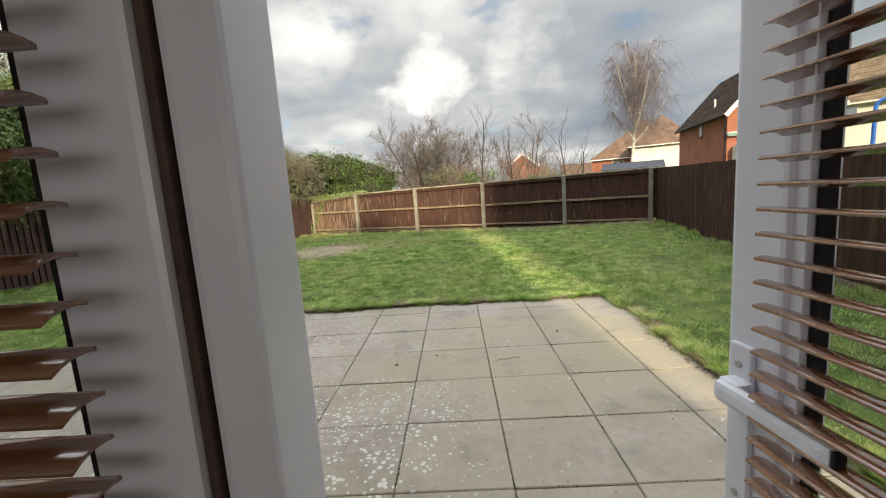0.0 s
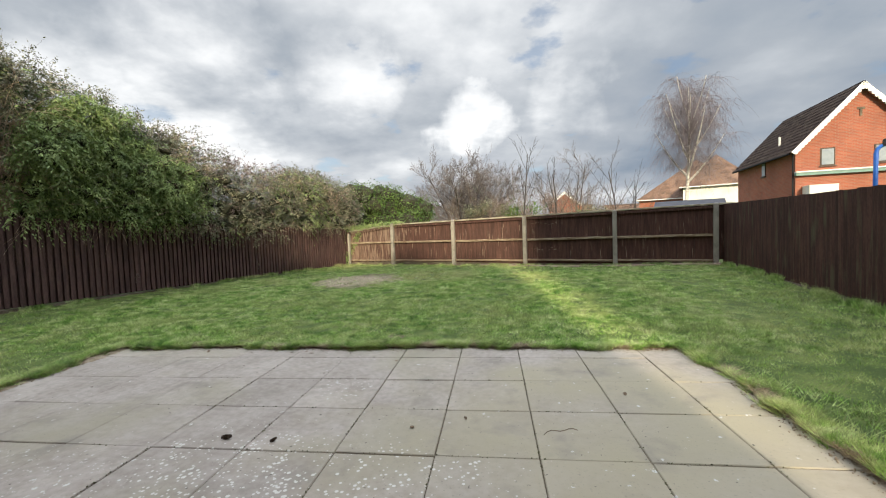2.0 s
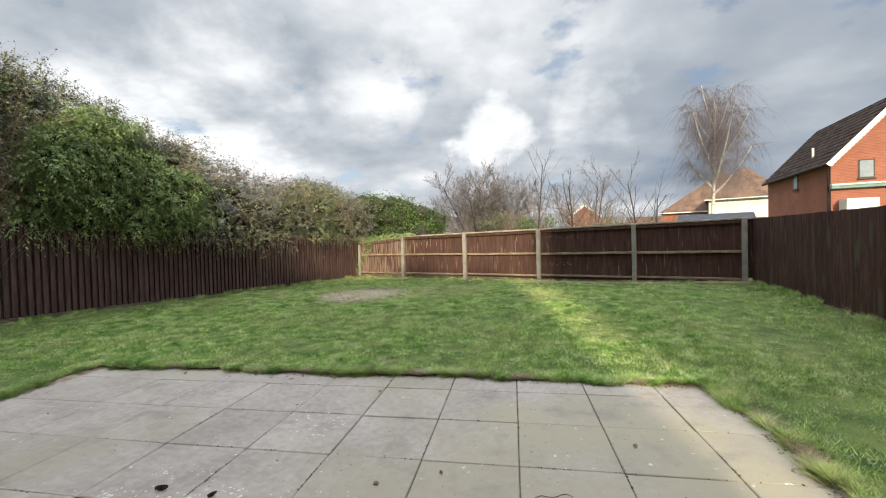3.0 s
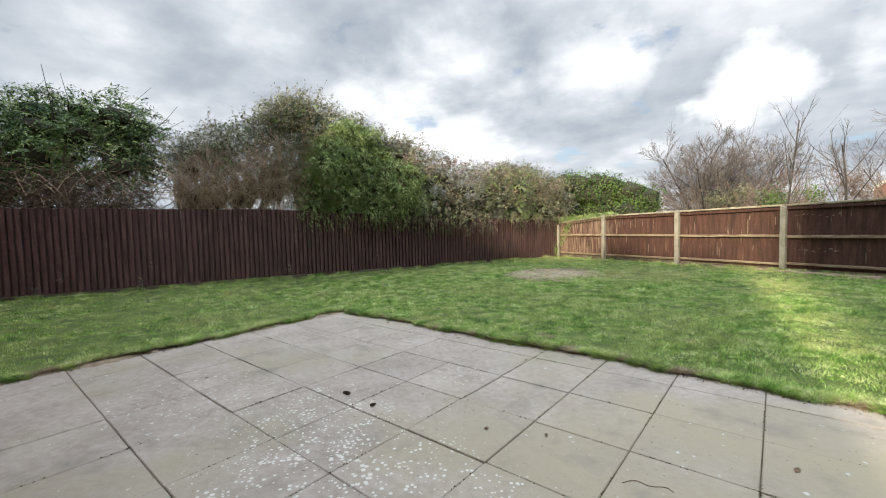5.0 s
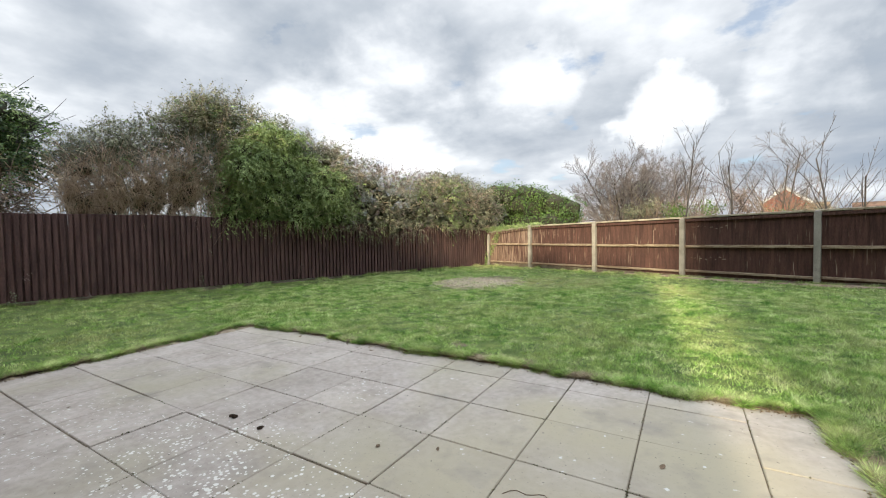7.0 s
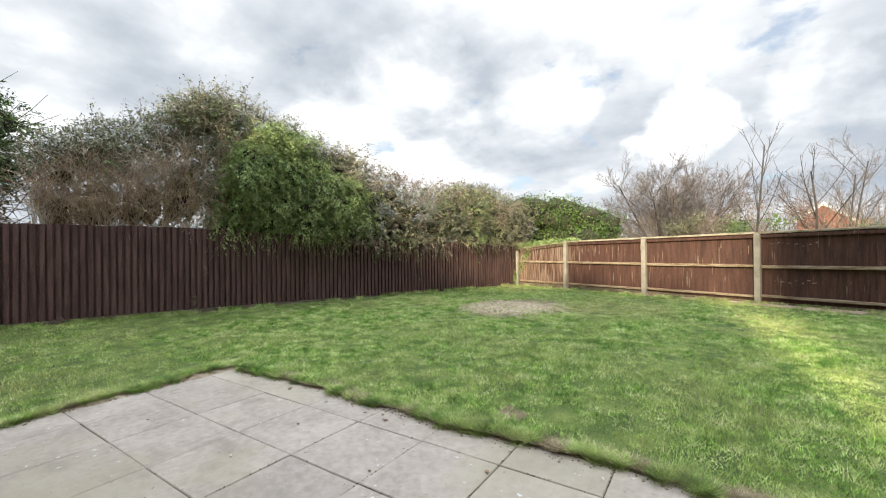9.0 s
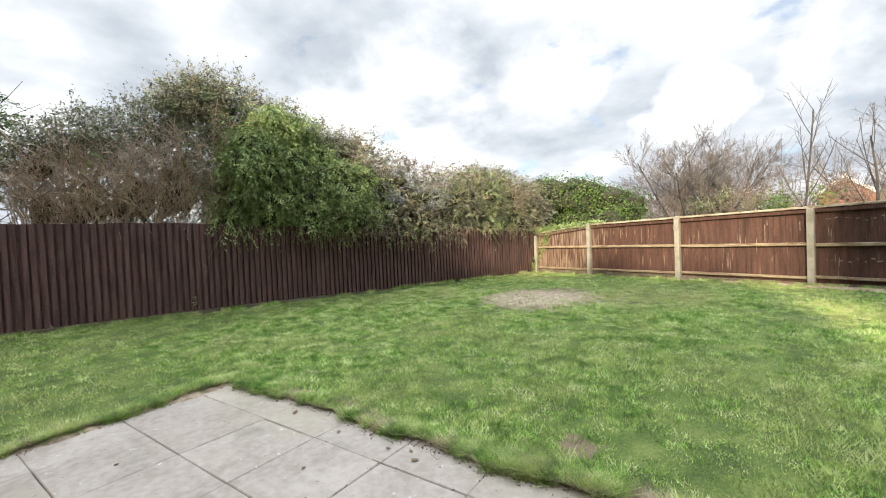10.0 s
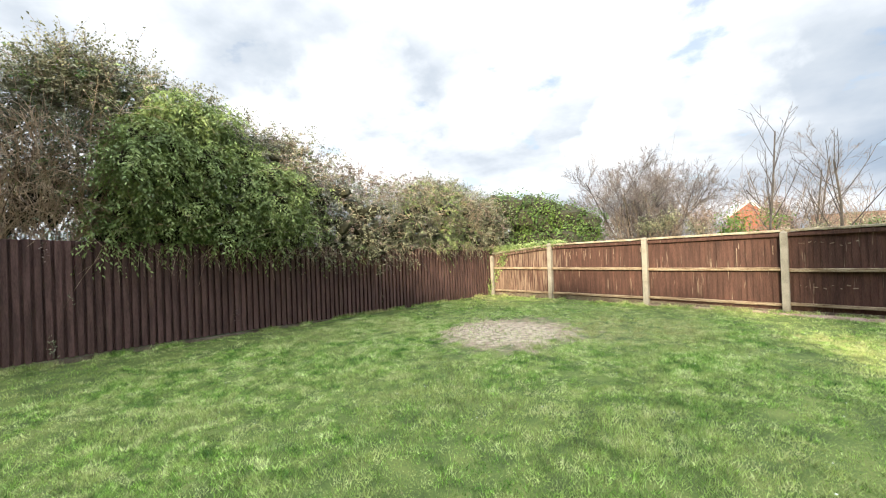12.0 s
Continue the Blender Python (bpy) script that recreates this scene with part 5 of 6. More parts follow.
# scrub along the foot of the trees
rng = random.Random(31)
for k, (x, y, w, h, mat, n) in enumerate(((-2.9, 21.5, 1.7, 2.5, M_RUSSET, 4200), (-0.4, 20.0, 1.4, 3.0, M_SHRUB, 5000), (1.6, 14.6, 0.6, 2.35, M_LAUREL, 3000), (2.6, 19.5, 1.7, 3.1, M_RUSSET, 5000), (4.0, 13.2, 0.5, 2.3, M_DARK, 2600), (5.4, 20.0, 1.8, 2.7, M_SHRUB, 4500), (-1.0, 23.2, 1.0, 4.3, M_SHRUB, 3600))):
    scrub = thing("scrub_bush", "low tangled winter bush beyond the fence", "bush", "bushes beyond the fence", at=(x, y, 0))
    bl = [(rng.uniform(-w, w), rng.uniform(-0.5, 0.5), rng.uniform(0.3, h - 0.3), 0.5, 0.5, 0.45) for _ in range(9)]
    leaf_cloud("foliage", bl, n, 0.075, mat, scrub, 100 + k, shell=0.8)
    nrg = np.random.default_rng(120 + k)
    lines = [(curve(np.array([nrg.uniform(-w, w), nrg.uniform(-0.5, 0.5), 0.0]), np.array([nrg.normal(0, 0.3), nrg.normal(0, 0.3), 1]), h * nrg.uniform(0.8, 1.25), nrg, 0.15, 0.1), 0.009, 0.004) for _ in range(110)]
    tagged(tubes("stem_mass", lines, M_TWIG, scrub, 3), kind="stuff")


# ---- houses beyond ----
def window(parent, x, z, w, h, y=0.0, m=None, frame_mat=None, cross=False):
    m = m or Matrix()
    win = boxed("window", x, x + w, y - 0.03, y + 0.02, z, z + h, frame_mat or M_WHITE, parent, m=m)
    boxed("pane", x + 0.06, x + w - 0.06, y - 0.04, y - 0.031, z + 0.06, z + h - 0.06, M_LIGHTPANE if frame_mat else M_DARKPANE, win, m=m)
    boxed("sill", x - 0.05, x + w + 0.05, y - 0.09, y + 0.01, z - 0.05, z, frame_mat or M_WHITE, win, m=m)
    if cross:
        boxed("mullion", x + w / 2 - 0.03, x + w / 2 + 0.03, y - 0.055, y - 0.03, z, z + h, frame_mat or M_WHITE, win, m=m)
    return win


def tile_courses(name, parent, mat, x0, x1, y0, z0, y1, z1, course=0.34):
    """A roof slope as overlapping courses of tiles, from the eave line to the ridge line."""
    n = max(3, int(math.hypot(y1 - y0, z1 - z0) / course))
    up = Vector((0, y1 - y0, z1 - z0)) / n
    nrm = Vector((1, 0, 0)).cross(up).normalized()
    if nrm.z < 0:
        nrm = -nrm
    bm = bmesh.new()
    for i in range(n):
        a = Vector((0, y0, z0)) + up * i + nrm * 0.035
        b = Vector((0, y0, z0)) + up * (i + 1.12) + nrm * 0.005
        q = [bm.verts.new((x, p.y, p.z)) for x, p in ((x0, a), (x1, a), (x1, b), (x0, b))]
        lo = [bm.verts.new((x, p.y, p.z)) for x, p in ((x0, a - nrm * 0.05), (x1, a - nrm * 0.05))]
        bm.faces.new(q)
        bm.faces.new((lo[0], lo[1], q[1], q[0]))
    bmesh.ops.recalc_face_normals(bm, faces=bm.faces)
    return tagged(part(name, bm, mat, parent), kind="stuff")


def swap():
    return Matrix(((0, 1, 0, 0), (1, 0, 0, 0), (0, 0, 1, 0), (0, 0, 0, 1)))


brick_house = thing("brick_house", "red brick gabled house with dark tiled roof and white bargeboards", "house", at=(16.4, 21.5, 0), rz=-11.5)
W, D, E, R = 5.4, 8.1, 5.0, 8.0
brick_uv(part("wall", prism([(0, 0), (W, 0), (W, E), (W / 2, R - 0.12), (0, E)], 0, D, "y"), M_BRICK, brick_house))
for sgn in (0, 1):
    bm = bmesh.new()
    x_e, x_r = (-0.28, W / 2) if sgn == 0 else (W + 0.28, W / 2)
    roof = tile_courses("roof", brick_house, M_TILE_DARK, -0.25, D + 0.2, x_e, E - 0.28, x_r, R)
    roof.data.transform(swap())
    roof.data.flip_normals()
    a, b = Vector((x_e, -0.27, E - 0.25)), Vector((x_r, -0.27, R + 0.02))
    ln, ang = (b - a).length, math.atan2(b.z - a.z, b.x - a.x)
    bb = bmesh.new()
    box(bb, 0, ln, -0.02, 0.02, -0.2, 0.0)
    for i in range(22):
        bmesh.ops.create_cone(bb, cap_ends=True, segments=10, radius1=ln / 46, radius2=ln / 46, depth=0.035, matrix=pose((i + 0.5) * ln / 22, 0, -0.16, 90, 0, 0))
    bb.transform(Matrix.Translation(a) @ Matrix.Rotation(-ang, 4, "Y") @ Matrix.Diagonal((1, 1, 1 if sgn == 0 else -1, 1)))
    bmesh.ops.recalc_face_normals(bb, faces=bb.faces)
    part("bargeboard", bb, M_WHITE, brick_house, "white scalloped bargeboard")
boxed("gutter", -0.36, -0.24, 0, D, E - 0.36, E - 0.26, M_NET, brick_house, 0.02)
part("downpipe", rod(bmesh.new(), (-0.06, 0.12, 0), (-0.06, 0.12, E - 0.3), 0.04), M_NET, brick_house)
M_FRAME = material("brown_window_frame", [(0.05, 0.03, 0.022), (0.08, 0.05, 0.036)], rough=0.5, bump=0.0)
window(brick_house, 1.05, 3.95, 0.62, 0.92, frame_mat=M_FRAME)
window(brick_house, 3.25, 3.95, 1.05, 0.92, frame_mat=M_FRAME, cross=True)
side = pose(0, 0, 0, 0, 0, -90)
window(brick_house, -4.1, 3.9, 0.55, 0.95, m=side, frame_mat=M_FRAME)
boxed("canopy_fascia", -0.05, W + 0.05, -0.22, -0.02, 3.50, 3.66, M_GREENTRIM, brick_house, label="pale green canopy strip")
boxed("canopy_edge", -0.05, W + 0.05, -0.26, -0.02, 3.66, 3.73, M_WHITE, brick_house)
boxed("porch_wall", 0.3, 1.5, -0.72, -0.02, 0.0, 2.95, M_STUCCO, brick_house)
part("vent_pipe", rod(bmesh.new(), (0.55, 3.2, 5.2), (0.55, 3.2, 6.15), 0.06), M_WHITE, brick_house)
boxed("wall_ornament", W / 2 - 0.05, W / 2 + 0.05, -0.03, 0.0, 6.35, 6.75, M_CONC, brick_house)
boxed("wall_ornament", W / 2 - 0.16, W / 2 + 0.16, -0.03, 0.0, 6.68, 6.78, M_CONC, brick_house)


def long_house(name, label, at, rz, w, d, e, r, wall, tile, windows=(), group=""):
    """A house whose ridge runs along its front."""
    h = thing(name, label, "house", group, at=at, rz=rz)
    brick_uv(part("wall", prism([(0, 0), (d, 0), (d, e), (d / 2, r - 0.1), (0, e)], 0, w, "x"), wall, h))
    tile_courses("roof", h, tile, -0.2, w + 0.2, -0.35, e - 0.2, d / 2, r)
    tile_courses("roof", h, tile, -0.2, w + 0.2, d + 0.35, e - 0.2, d / 2, r)
    boxed("ridge", -0.2, w + 0.2, d / 2 - 0.1, d / 2 + 0.1, r, r + 0.09, tile, h)
    boxed("gutter", -0.2, w + 0.2, -0.45, -0.33, e - 0.26, e - 0.16, M_WHITE, h)
    for x, z, ww, hh in windows:
        window(h, x, z, ww, hh, cross=ww > 0.9)
    return h


def hip_block(h, x0, x1, y0, y1, e, r, wall, tile):
    """A walled block under a hipped roof, as parts of a house."""
    brick_uv(boxed("wall", x0, x1, y0, y1, 0, e, wall, h))
    bm = bmesh.new()
    o = 0.35
    c = [bm.verts.new(p) for p in ((x0 - o, y0 - o, e - 0.15), (x1 + o, y0 - o, e - 0.15), (x1 + o, y1 + o, e - 0.15), (x0 - o, y1 + o, e - 0.15))]
    my, half = (y0 + y1) / 2, max(0.05, ((y1 - y0) - (x1 - x0)) / 2)
    mx = (x0 + x1) / 2
    a, b = bm.verts.new((mx, my - half, r)), bm.verts.new((mx, my + half, r))
    for q in ((c[0], c[1], a), (c[1], c[2], b, a), (c[2], c[3], b), (c[3], c[0], a, b), (c[3], c[2], c[1], c[0])):
        bm.faces.new(q)
    bmesh.ops.recalc_face_normals(bm, faces=bm.faces)
    part("roof", bm, tile, h)
    boxed("gutter", x0 - o, x1 + o, y0 - o - 0.06, y0 - o, e - 0.2, e - 0.1, M_WHITE, h)


hip_house = thing("hipped_house", "house with brown hipped tile roofs and a white rendered wall", "house", at=(20.6, 42.6, 0), rz=-24)
hip_block(hip_house, -4.8, 6.4, 2.0, 9.0, 4.0, 8.3, M_BRICK, M_TILE_RED)
hip_block(hip_house, -0.5, 5.5, -0.6, 6.0, 4.95, 8.25, M_STUCCO, M_TILE_RED)
window(hip_house, -2.6, 2.6, 1.3, 1.0, y=2.0, cross=True)

long_house("terrace_house", "wide house with brown tiled roof and white walls", (26.6, 28.6, 0), -43.7, 17, 8, 5.75, 9.4, M_STUCCO, M_TILE_BROWN, ((1.2, 4.2, 1.6, 1.2), (5.0, 4.2, 1.6, 1.2), (8.5, 4.2, 1.2, 1.2), (12.0, 4.2, 1.2, 1.2)))
far_house = long_house("distant_house", "distant pale house with a white-edged brick gable", (14.5, 92, 0), -8, 8, 8, 3.9, 6.0, M_STUCCO, M_TILE_BROWN, ((4.5, 2.4, 1.4, 1.1),))
bm = prism([(-3.5, 0), (3.5, 0), (3.5, 5.7), (0, 8.45), (-3.5, 5.7)], -1.6, 3, "y")
bm.transform(Matrix.Translation((2.2, 0, 0)))
brick_uv(part("wall", bm, M_BRICK, far_house))
for sg in (-1, 1):
    bb = box(bmesh.new(), -0.1, 4.7, -1.8, -1.62, -0.34, 0.08)
    bb.transform(Matrix.Translation((2.2, 0, 8.6)) @ Matrix.Rotation(radians(38 if sg > 0 else 142), 4, "Y"))
    part("bargeboard", bb, M_WHITE, far_house)
long_house("distant_house", "distant house with an orange tile roof", (25, 90, 0), -14, 9, 8, 3.4, 5.6, M_STUCCO, M_TILE_RED)

shed = thing("garden_shed", "low grey felt-roofed shed beyond the fence", "shed", at=(7.7, 16.9, 0), rz=-24)
boxed("wall", 0, 2.4, 0, 2.2, 0, 1.85, M_BOARD_SIDE, shed)
part("roof", prism([(-0.2, 1.85), (2.4, 1.85), (2.4, 1.95), (1.1, 2.28), (-0.2, 1.95)], -0.15, 2.55, "x"), M_FELT, shed)

# trampoline enclosure: paired blue poles and a black net
trampoline = thing("trampoline_frame", "blue tubular play frame with dark safety net", "play frame", at=(10.7, 9.8, 0), rz=-38)
for x in (0.0, 1.9):
    for e in (-0.2, 0.2):
        part("leg", rod(bmesh.new(), (x + e * 1.12, 0, 0), (x + e, 0, 2.95), 0.05), M_BLUE, trampoline)
    bm = bmesh.new()
    arch = [(x + 0.2 * math.cos(a), 0, 2.95 + 0.2 * math.sin(a)) for a in [math.pi * i / 8 for i in range(9)]]
    for p, q in zip(arch, arch[1:]):
        rod(bm, p, q, 0.045)
    part("arch", bm, M_BLUE, trampoline)
    part("brace", rod(bmesh.new(), (x - 0.2, 0, 1.7), (x + 0.2, 0, 1.7), 0.03), M_BLUE, trampoline)
boxed("safety_net", 0.3, 0.75, 0.3, 0.36, 0.6, 2.95, M_NET, trampoline)
boxed("padding", -0.09, 0.09, -0.07, 0.07, 3.1, 3.3, M_NET, trampoline, 0.05)

# ---- small things on the paving ----
def cone_thing(x, y, size, rz):
    c = thing("pine_cone", "small dark fallen pine cone lying on the slabs", "pine cone", "fallen cones", at=(x, y, 0.004), rz=rz)
    bm = bmesh.new()
    for i in range(9):
        t = i / 8
        r = size * (0.35 + 0.65 * math.sin(math.pi * (0.15 + 0.8 * t))) * 0.5
        bmesh.ops.create_cone(bm, cap_ends=True, segments=8, radius1=r, radius2=r * 0.45, depth=size * 0.22, matrix=pose((t - 0.5) * size * 1.5, 0, size * 0.45, 0, 90, i * 23))
    part("scales", bm, M_CONE, c)


cone_thing(-1.39, 0.135, 0.036, 20)
cone_thing(-1.06, 0.125, 0.027, 70)


def leaf_thing(x, y, size, rz, z=0.003):
    bm = bmesh.new()
    pts = [(-0.5, 0, 0), (-0.2, 0.25, 0.12), (0.2, 0.28, 0.10), (0.5, 0, 0.2), (0.2, -0.26, 0.14), (-0.2, -0.24, 0.08)]
    mid = bm.verts.new((0, 0, 0.02))
    ring = [bm.verts.new(p) for p in pts]
    for i in range(6):
        bm.faces.new((mid, ring[i], ring[(i + 1) % 6]))
    low = bmesh.ops.extrude_face_region(bm, geom=bm.faces[:])
    bmesh.ops.translate(bm, verts=[g for g in low["geom"] if isinstance(g, bmesh.types.BMVert)], vec=(0, 0, 0.03))
    bm.transform(Matrix.Diagonal((size, size, size, 1)))
    bmesh.ops.recalc_face_normals(bm, faces=bm.faces)
    ob = part("dead_leaf", bm, M_LEAFLITTER)
    ob.matrix_basis = pose(x, y, z, 0, 0, rz)
    tagged(ob, "curled dark dead leaf lying on the slabs", "leaf", "fallen leaves")


rng = random.Random(77)
LITTER = [(-2.95, 2.02), (-2.38, 1.98), (-1.75, 2.03), (-1.66, 1.96), (-0.62, 2.02), (-0.64, 1.72), (-1.25, 1.35), (-3.3, 0.95), (-0.2, 0.35), (0.15, 0.5), (-2.2, 1.55), (1.35, 0.95), (-2.75, -0.4), (-1.9, 1.98)]
for x, y in LITTER:
    leaf_thing(x, y, rng.uniform(0.03, 0.07), rng.uniform(0, 360))
# thin raised tube drawn for the dark curved line across this slab
bm = bmesh.new()
prev = None
for i in range(9):
    t = i / 8
    p = (0.66 + 0.22 * t, 0.30 + 0.22 * t - 0.16 * t * t + 0.02 * math.sin(9 * t), 0.003)
    if prev:
        rod(bm, prev, p, 0.0022, 5)
    prev = p
tagged(part("dry_stalk", bm, M_LEAFLITTER), "thin curved dark line across a slab", "stalk")

# ivy sprigs that have grown through the boards
for k, (s, z, n) in enumerate(((7.7, 0.5, 22), (10.15, 0.35, 40), (10.2, 1.75, 20), (9.95, 1.05, 14), (13.1, 0.62, 20), (13.3, 0.3, 26), (14.6, 0.45, 18), (15.0, 0.25, 24), (12.2, 0.2, 16), (4.4, 0.5, 12))):
    x, y = on_line(LEFT0, LEFT_D, s, 0.07)
    sprig = thing("ivy_sprig", "small ivy sprig growing through the fence boards", "ivy", "sprigs on the fence", at=(x, y, z))
    nrg = np.random.default_rng(300 + k)
    lines = [(curve(np.array([0, 0, 0.0]), np.array([nrg.normal(0, 0.3), nrg.normal(0, 0.3), nrg.normal(0, 1)]), 0.13, nrg, 0.3, 0.3), 0.002, 0.001) for _ in range(4)]
    tagged(tubes("stem_mass", lines, M_TWIG, sprig, 3), kind="stuff")
    c = nrg.normal(0, 1, (n, 3)) * (0.03, 0.03, 0.075)
    v, f = leaf_quads(c, np.tile((0.95, -0.32, 0.2), (n, 1)), 0.035, nrg)
    tagged(arrays("foliage", v, f, M_SHRUB if k % 2 else M_RUSSET, sprig), kind="stuff")

# ---- grass ----
def blades(name, x, y, height, width, mat, rng, lean=0.45, parent=None):
    n = len(x)
    z = ground_z(x, y) - 0.005
    a = rng.uniform(0, 2 * np.pi, n)
    t = rng.uniform(0, 2 * np.pi, n)
    h = height * rng.uniform(0.55, 1.3, n)
    w = width * rng.uniform(0.7, 1.3, n)
    lx, ly = np.cos(t) * h * lean * rng.uniform(0.2, 1.6, n), np.sin(t) * h * lean * rng.uniform(0.2, 1.6, n)
    v = np.stack([np.stack([x - np.cos(a) * w / 2, y - np.sin(a) * w / 2, z], -1), np.stack([x + np.cos(a) * w / 2, y + np.sin(a) * w / 2, z], -1), np.stack([x + lx, y + ly, z + h * 0.9], -1)], 1)
    return arrays(name, v.reshape(-1, 3), np.arange(3 * n).reshape(-1, 3), mat, parent)


def within_fences(x, y):
    nl, nb, nr = Vector((-LEFT_D.y, LEFT_D.x)), Vector((-BACK_D.y, BACK_D.x)), Vector((-RIGHT_D.y, RIGHT_D.x))
    a = (x - LEFT0.x) * nl.x + (y - LEFT0.y) * nl.y > 0.04
    b = (x - BACK0.x) * nb.x + (y - BACK0.y) * nb.y < 0.0
    c = (x - RIGHT0.x) * nr.x + (y - RIGHT0.y) * nr.y > 0.04
    return a & b & c


grng = np.random.default_rng(2024)


def lawn_points(n, x0, x1, y0, y1, keep_bald=0.075):
    """Blades gathered in small clumps, thin on the bald patch and towards the paving."""
    m = n // 14
    cx, cy = grng.uniform(x0, x1, m), grng.uniform(y0, y1, m)
    pick = grng.integers(0, m, n)
    x, y = cx[pick] + grng.normal(0, 0.034, n), cy[pick] + grng.normal(0, 0.034, n)
    tall = (0.55 + 0.9 * grng.random(m) ** 1.6)[pick] * (0.8 + 0.35 * np.sin(2.1 * x + 0.9 * y) * np.sin(1.6 * y - 1.2 * x) + 0.3 * np.sin(9.3 * x + 4.1 * y + 2 * np.sin(3 * y)) * np.sin(8.2 * y - 5.3 * x + 2 * np.sin(2.3 * x)))
    d = outside(x, y)
    bald = ((x + 3.15) / 1.12) ** 2 + ((y - 7.78) / 1.5) ** 2 + 0.35 * np.sin(3 * x) * np.sin(2.3 * y) + 0.3 * np.sin(13 * x + 3 * y) * np.sin(9 * y - 4 * x) + grng.normal(0, 0.13, n)
    scuffed = (((x + 0.86) / 0.12) ** 2 + ((y - 2.57) / 0.085) ** 2 + grng.normal(0, 0.35, n) < 1) & (grng.random(n) < 0.8)
    thin = np.where((bald < 1) | scuffed, keep_bald, 1.0)
    patch = 0.8 + 0.35 * np.sin(1.7 * x + 0.6 * y) * np.sin(1.3 * y - 0.8 * x)
    near = smoothstep((d - 0.05) / 0.17) * 0.95 + 0.05
    k = (d > 0.015) & within_fences(x, y) & (grng.random(n) < thin * patch * near)
    return x[k], y[k], tall[k]


lawn = thing("lawn_grass", "short winter lawn grass, green with yellowed patches", "grass", kind="stuff")
x, y, tall = lawn_points(600000, -6.8, 3.6, 1.9, 8.6)
blades("blades", x, y, tall * 0.045, 0.0085, M_GRASS, grng, 0.7, lawn)
x, y, tall = lawn_points(200000, -6.2, 6.6, 8.4, 13.6)
blades("blades", x, y, tall * 0.047, 0.010, M_GRASS, grng, 0.7, lawn)
x, y, tall = lawn_points(210000, -10.6, -3.9, -2.6, 8.0)
blades("blades", x, y, tall * 0.043, 0.0085, M_GRASS, grng, 0.7, lawn)
x, y, tall = lawn_points(190000, 2.1, 6.4, -2.6, 9.0)
blades("blades", x, y, tall * 0.048, 0.0075, M_GRASS, grng, 0.7, lawn)
# longer tufts and dead straw along the worn edges of the patio and at the feet of the fences
def edge_points(n, spread):
    t = grng.random(n)
    x = np.where(t < 0.5, grng.uniform(PX0 - 0.1, PX1 + 0.1, n), np.where(t < 0.72, PX0 - np.abs(grng.normal(0, spread, n)), PX1 + np.abs(grng.normal(0, spread, n))))
    y = np.where(t < 0.5, PY1 + np.abs(grng.normal(0, spread, n)), grng.uniform(-2.6, PY1 + 0.1, n))
    e = edge_wave(np.where(t < 0.5, x + 3, np.where(t < 0.72, y, y + 7)))
    x = x + np.where(t < 0.5, 0, e)
    y = y + np.where(t < 0.5, e, 0)
    k = outside(x, y) > 0.0
    return x[k], y[k]


clump = lambda x, y: np.sin(4.1 * x + 2.3 * y) * np.sin(5.3 * y - 1.9 * x + 1) + 0.4 * np.sin(11 * x - 7 * y)
x, y = edge_points(70000, 0.10)
k = clump(x, y) > -0.15
blades("edge_tufts", x[k], y[k], 0.07, 0.0065, M_GRASS, grng, 0.9, lawn)
# tussocks that lean out over the slabs here and there
x, y = edge_points(9000, 0.012)
x, y = np.repeat(x, 9) + grng.normal(0, 0.016, 9 * len(x)), np.repeat(y, 9) + grng.normal(0, 0.016, 9 * len(y))
k = (np.sin(9.1 * x + 5.3 * y) * np.sin(7.3 * y - 3.9 * x + 1) + 0.5 * np.sin(23 * x - 19 * y) > 0.15) & (outside(x, y) > -0.035)
blades("overhanging_tufts", x[k], y[k], 0.062, 0.007, M_GRASS, grng, 1.3, lawn)
x, y = edge_points(60000, 0.06)
tagged(blades("dry_straw", x, y, 0.042, 0.0055, M_STRAW, grng, 1.6, lawn), "dead straw along the paving edge")
a, r = grng.uniform(0, 6.283, 5000), np.sqrt(grng.random(5000))
tagged(blades("dry_straw", -3.15 + 1.05 * r * np.cos(a), 7.78 + 1.45 * r * np.sin(a), 0.03, 0.006, M_STRAW, grng, 1.5, lawn), "dead straw on the bald patch")
# crumbs of soil and stone strewn along the same edges
x, y = edge_points(15000, 0.04)
inward = grng.random(len(x)) < 0.5
x = x - np.where(inward & (x > PX1 - 0.1), 0.11 * grng.random(len(x)) ** 2, 0) + np.where(inward & (x < PX0 + 0.1), 0.11 * grng.random(len(x)) ** 2, 0)
y = y - np.where(inward & (y > PY1 - 0.1), 0.11 * grng.random(len(y)) ** 2, 0)
n = len(x)
size = 0.003 + 0.008 * grng.random(n) ** 4
octa = np.array([(1, 0, 0), (0, 1, 0), (-1, 0, 0), (0, -1, 0), (0, 0, 0.8), (0, 0, -0.8)])
tris = np.array([(0, 1, 4), (1, 2, 4), (2, 3, 4), (3, 0, 4), (1, 0, 5), (2, 1, 5), (3, 2, 5), (0, 3, 5)])
base = np.stack([x, y, np.maximum(ground_z(x, y), 0.0) + size * 0.4], -1)
v = base[:, None] + octa[None] * (size[:, None, None] * grng.uniform(0.6, 1.4, (n, 6, 1)))
crumbs = arrays("soil_crumbs", v.reshape(-1, 3), (tris[None] + 6 * np.arange(n)[:, None, None]).reshape(-1, 3), M_CRUMB)
tagged(crumbs, "brown soil crumbs and grit along the paving edge", "soil", kind="stuff")
s = grng.uniform(0, 17, 16000)
off = np.abs(grng.normal(0, 0.05, 16000)) + 0.05
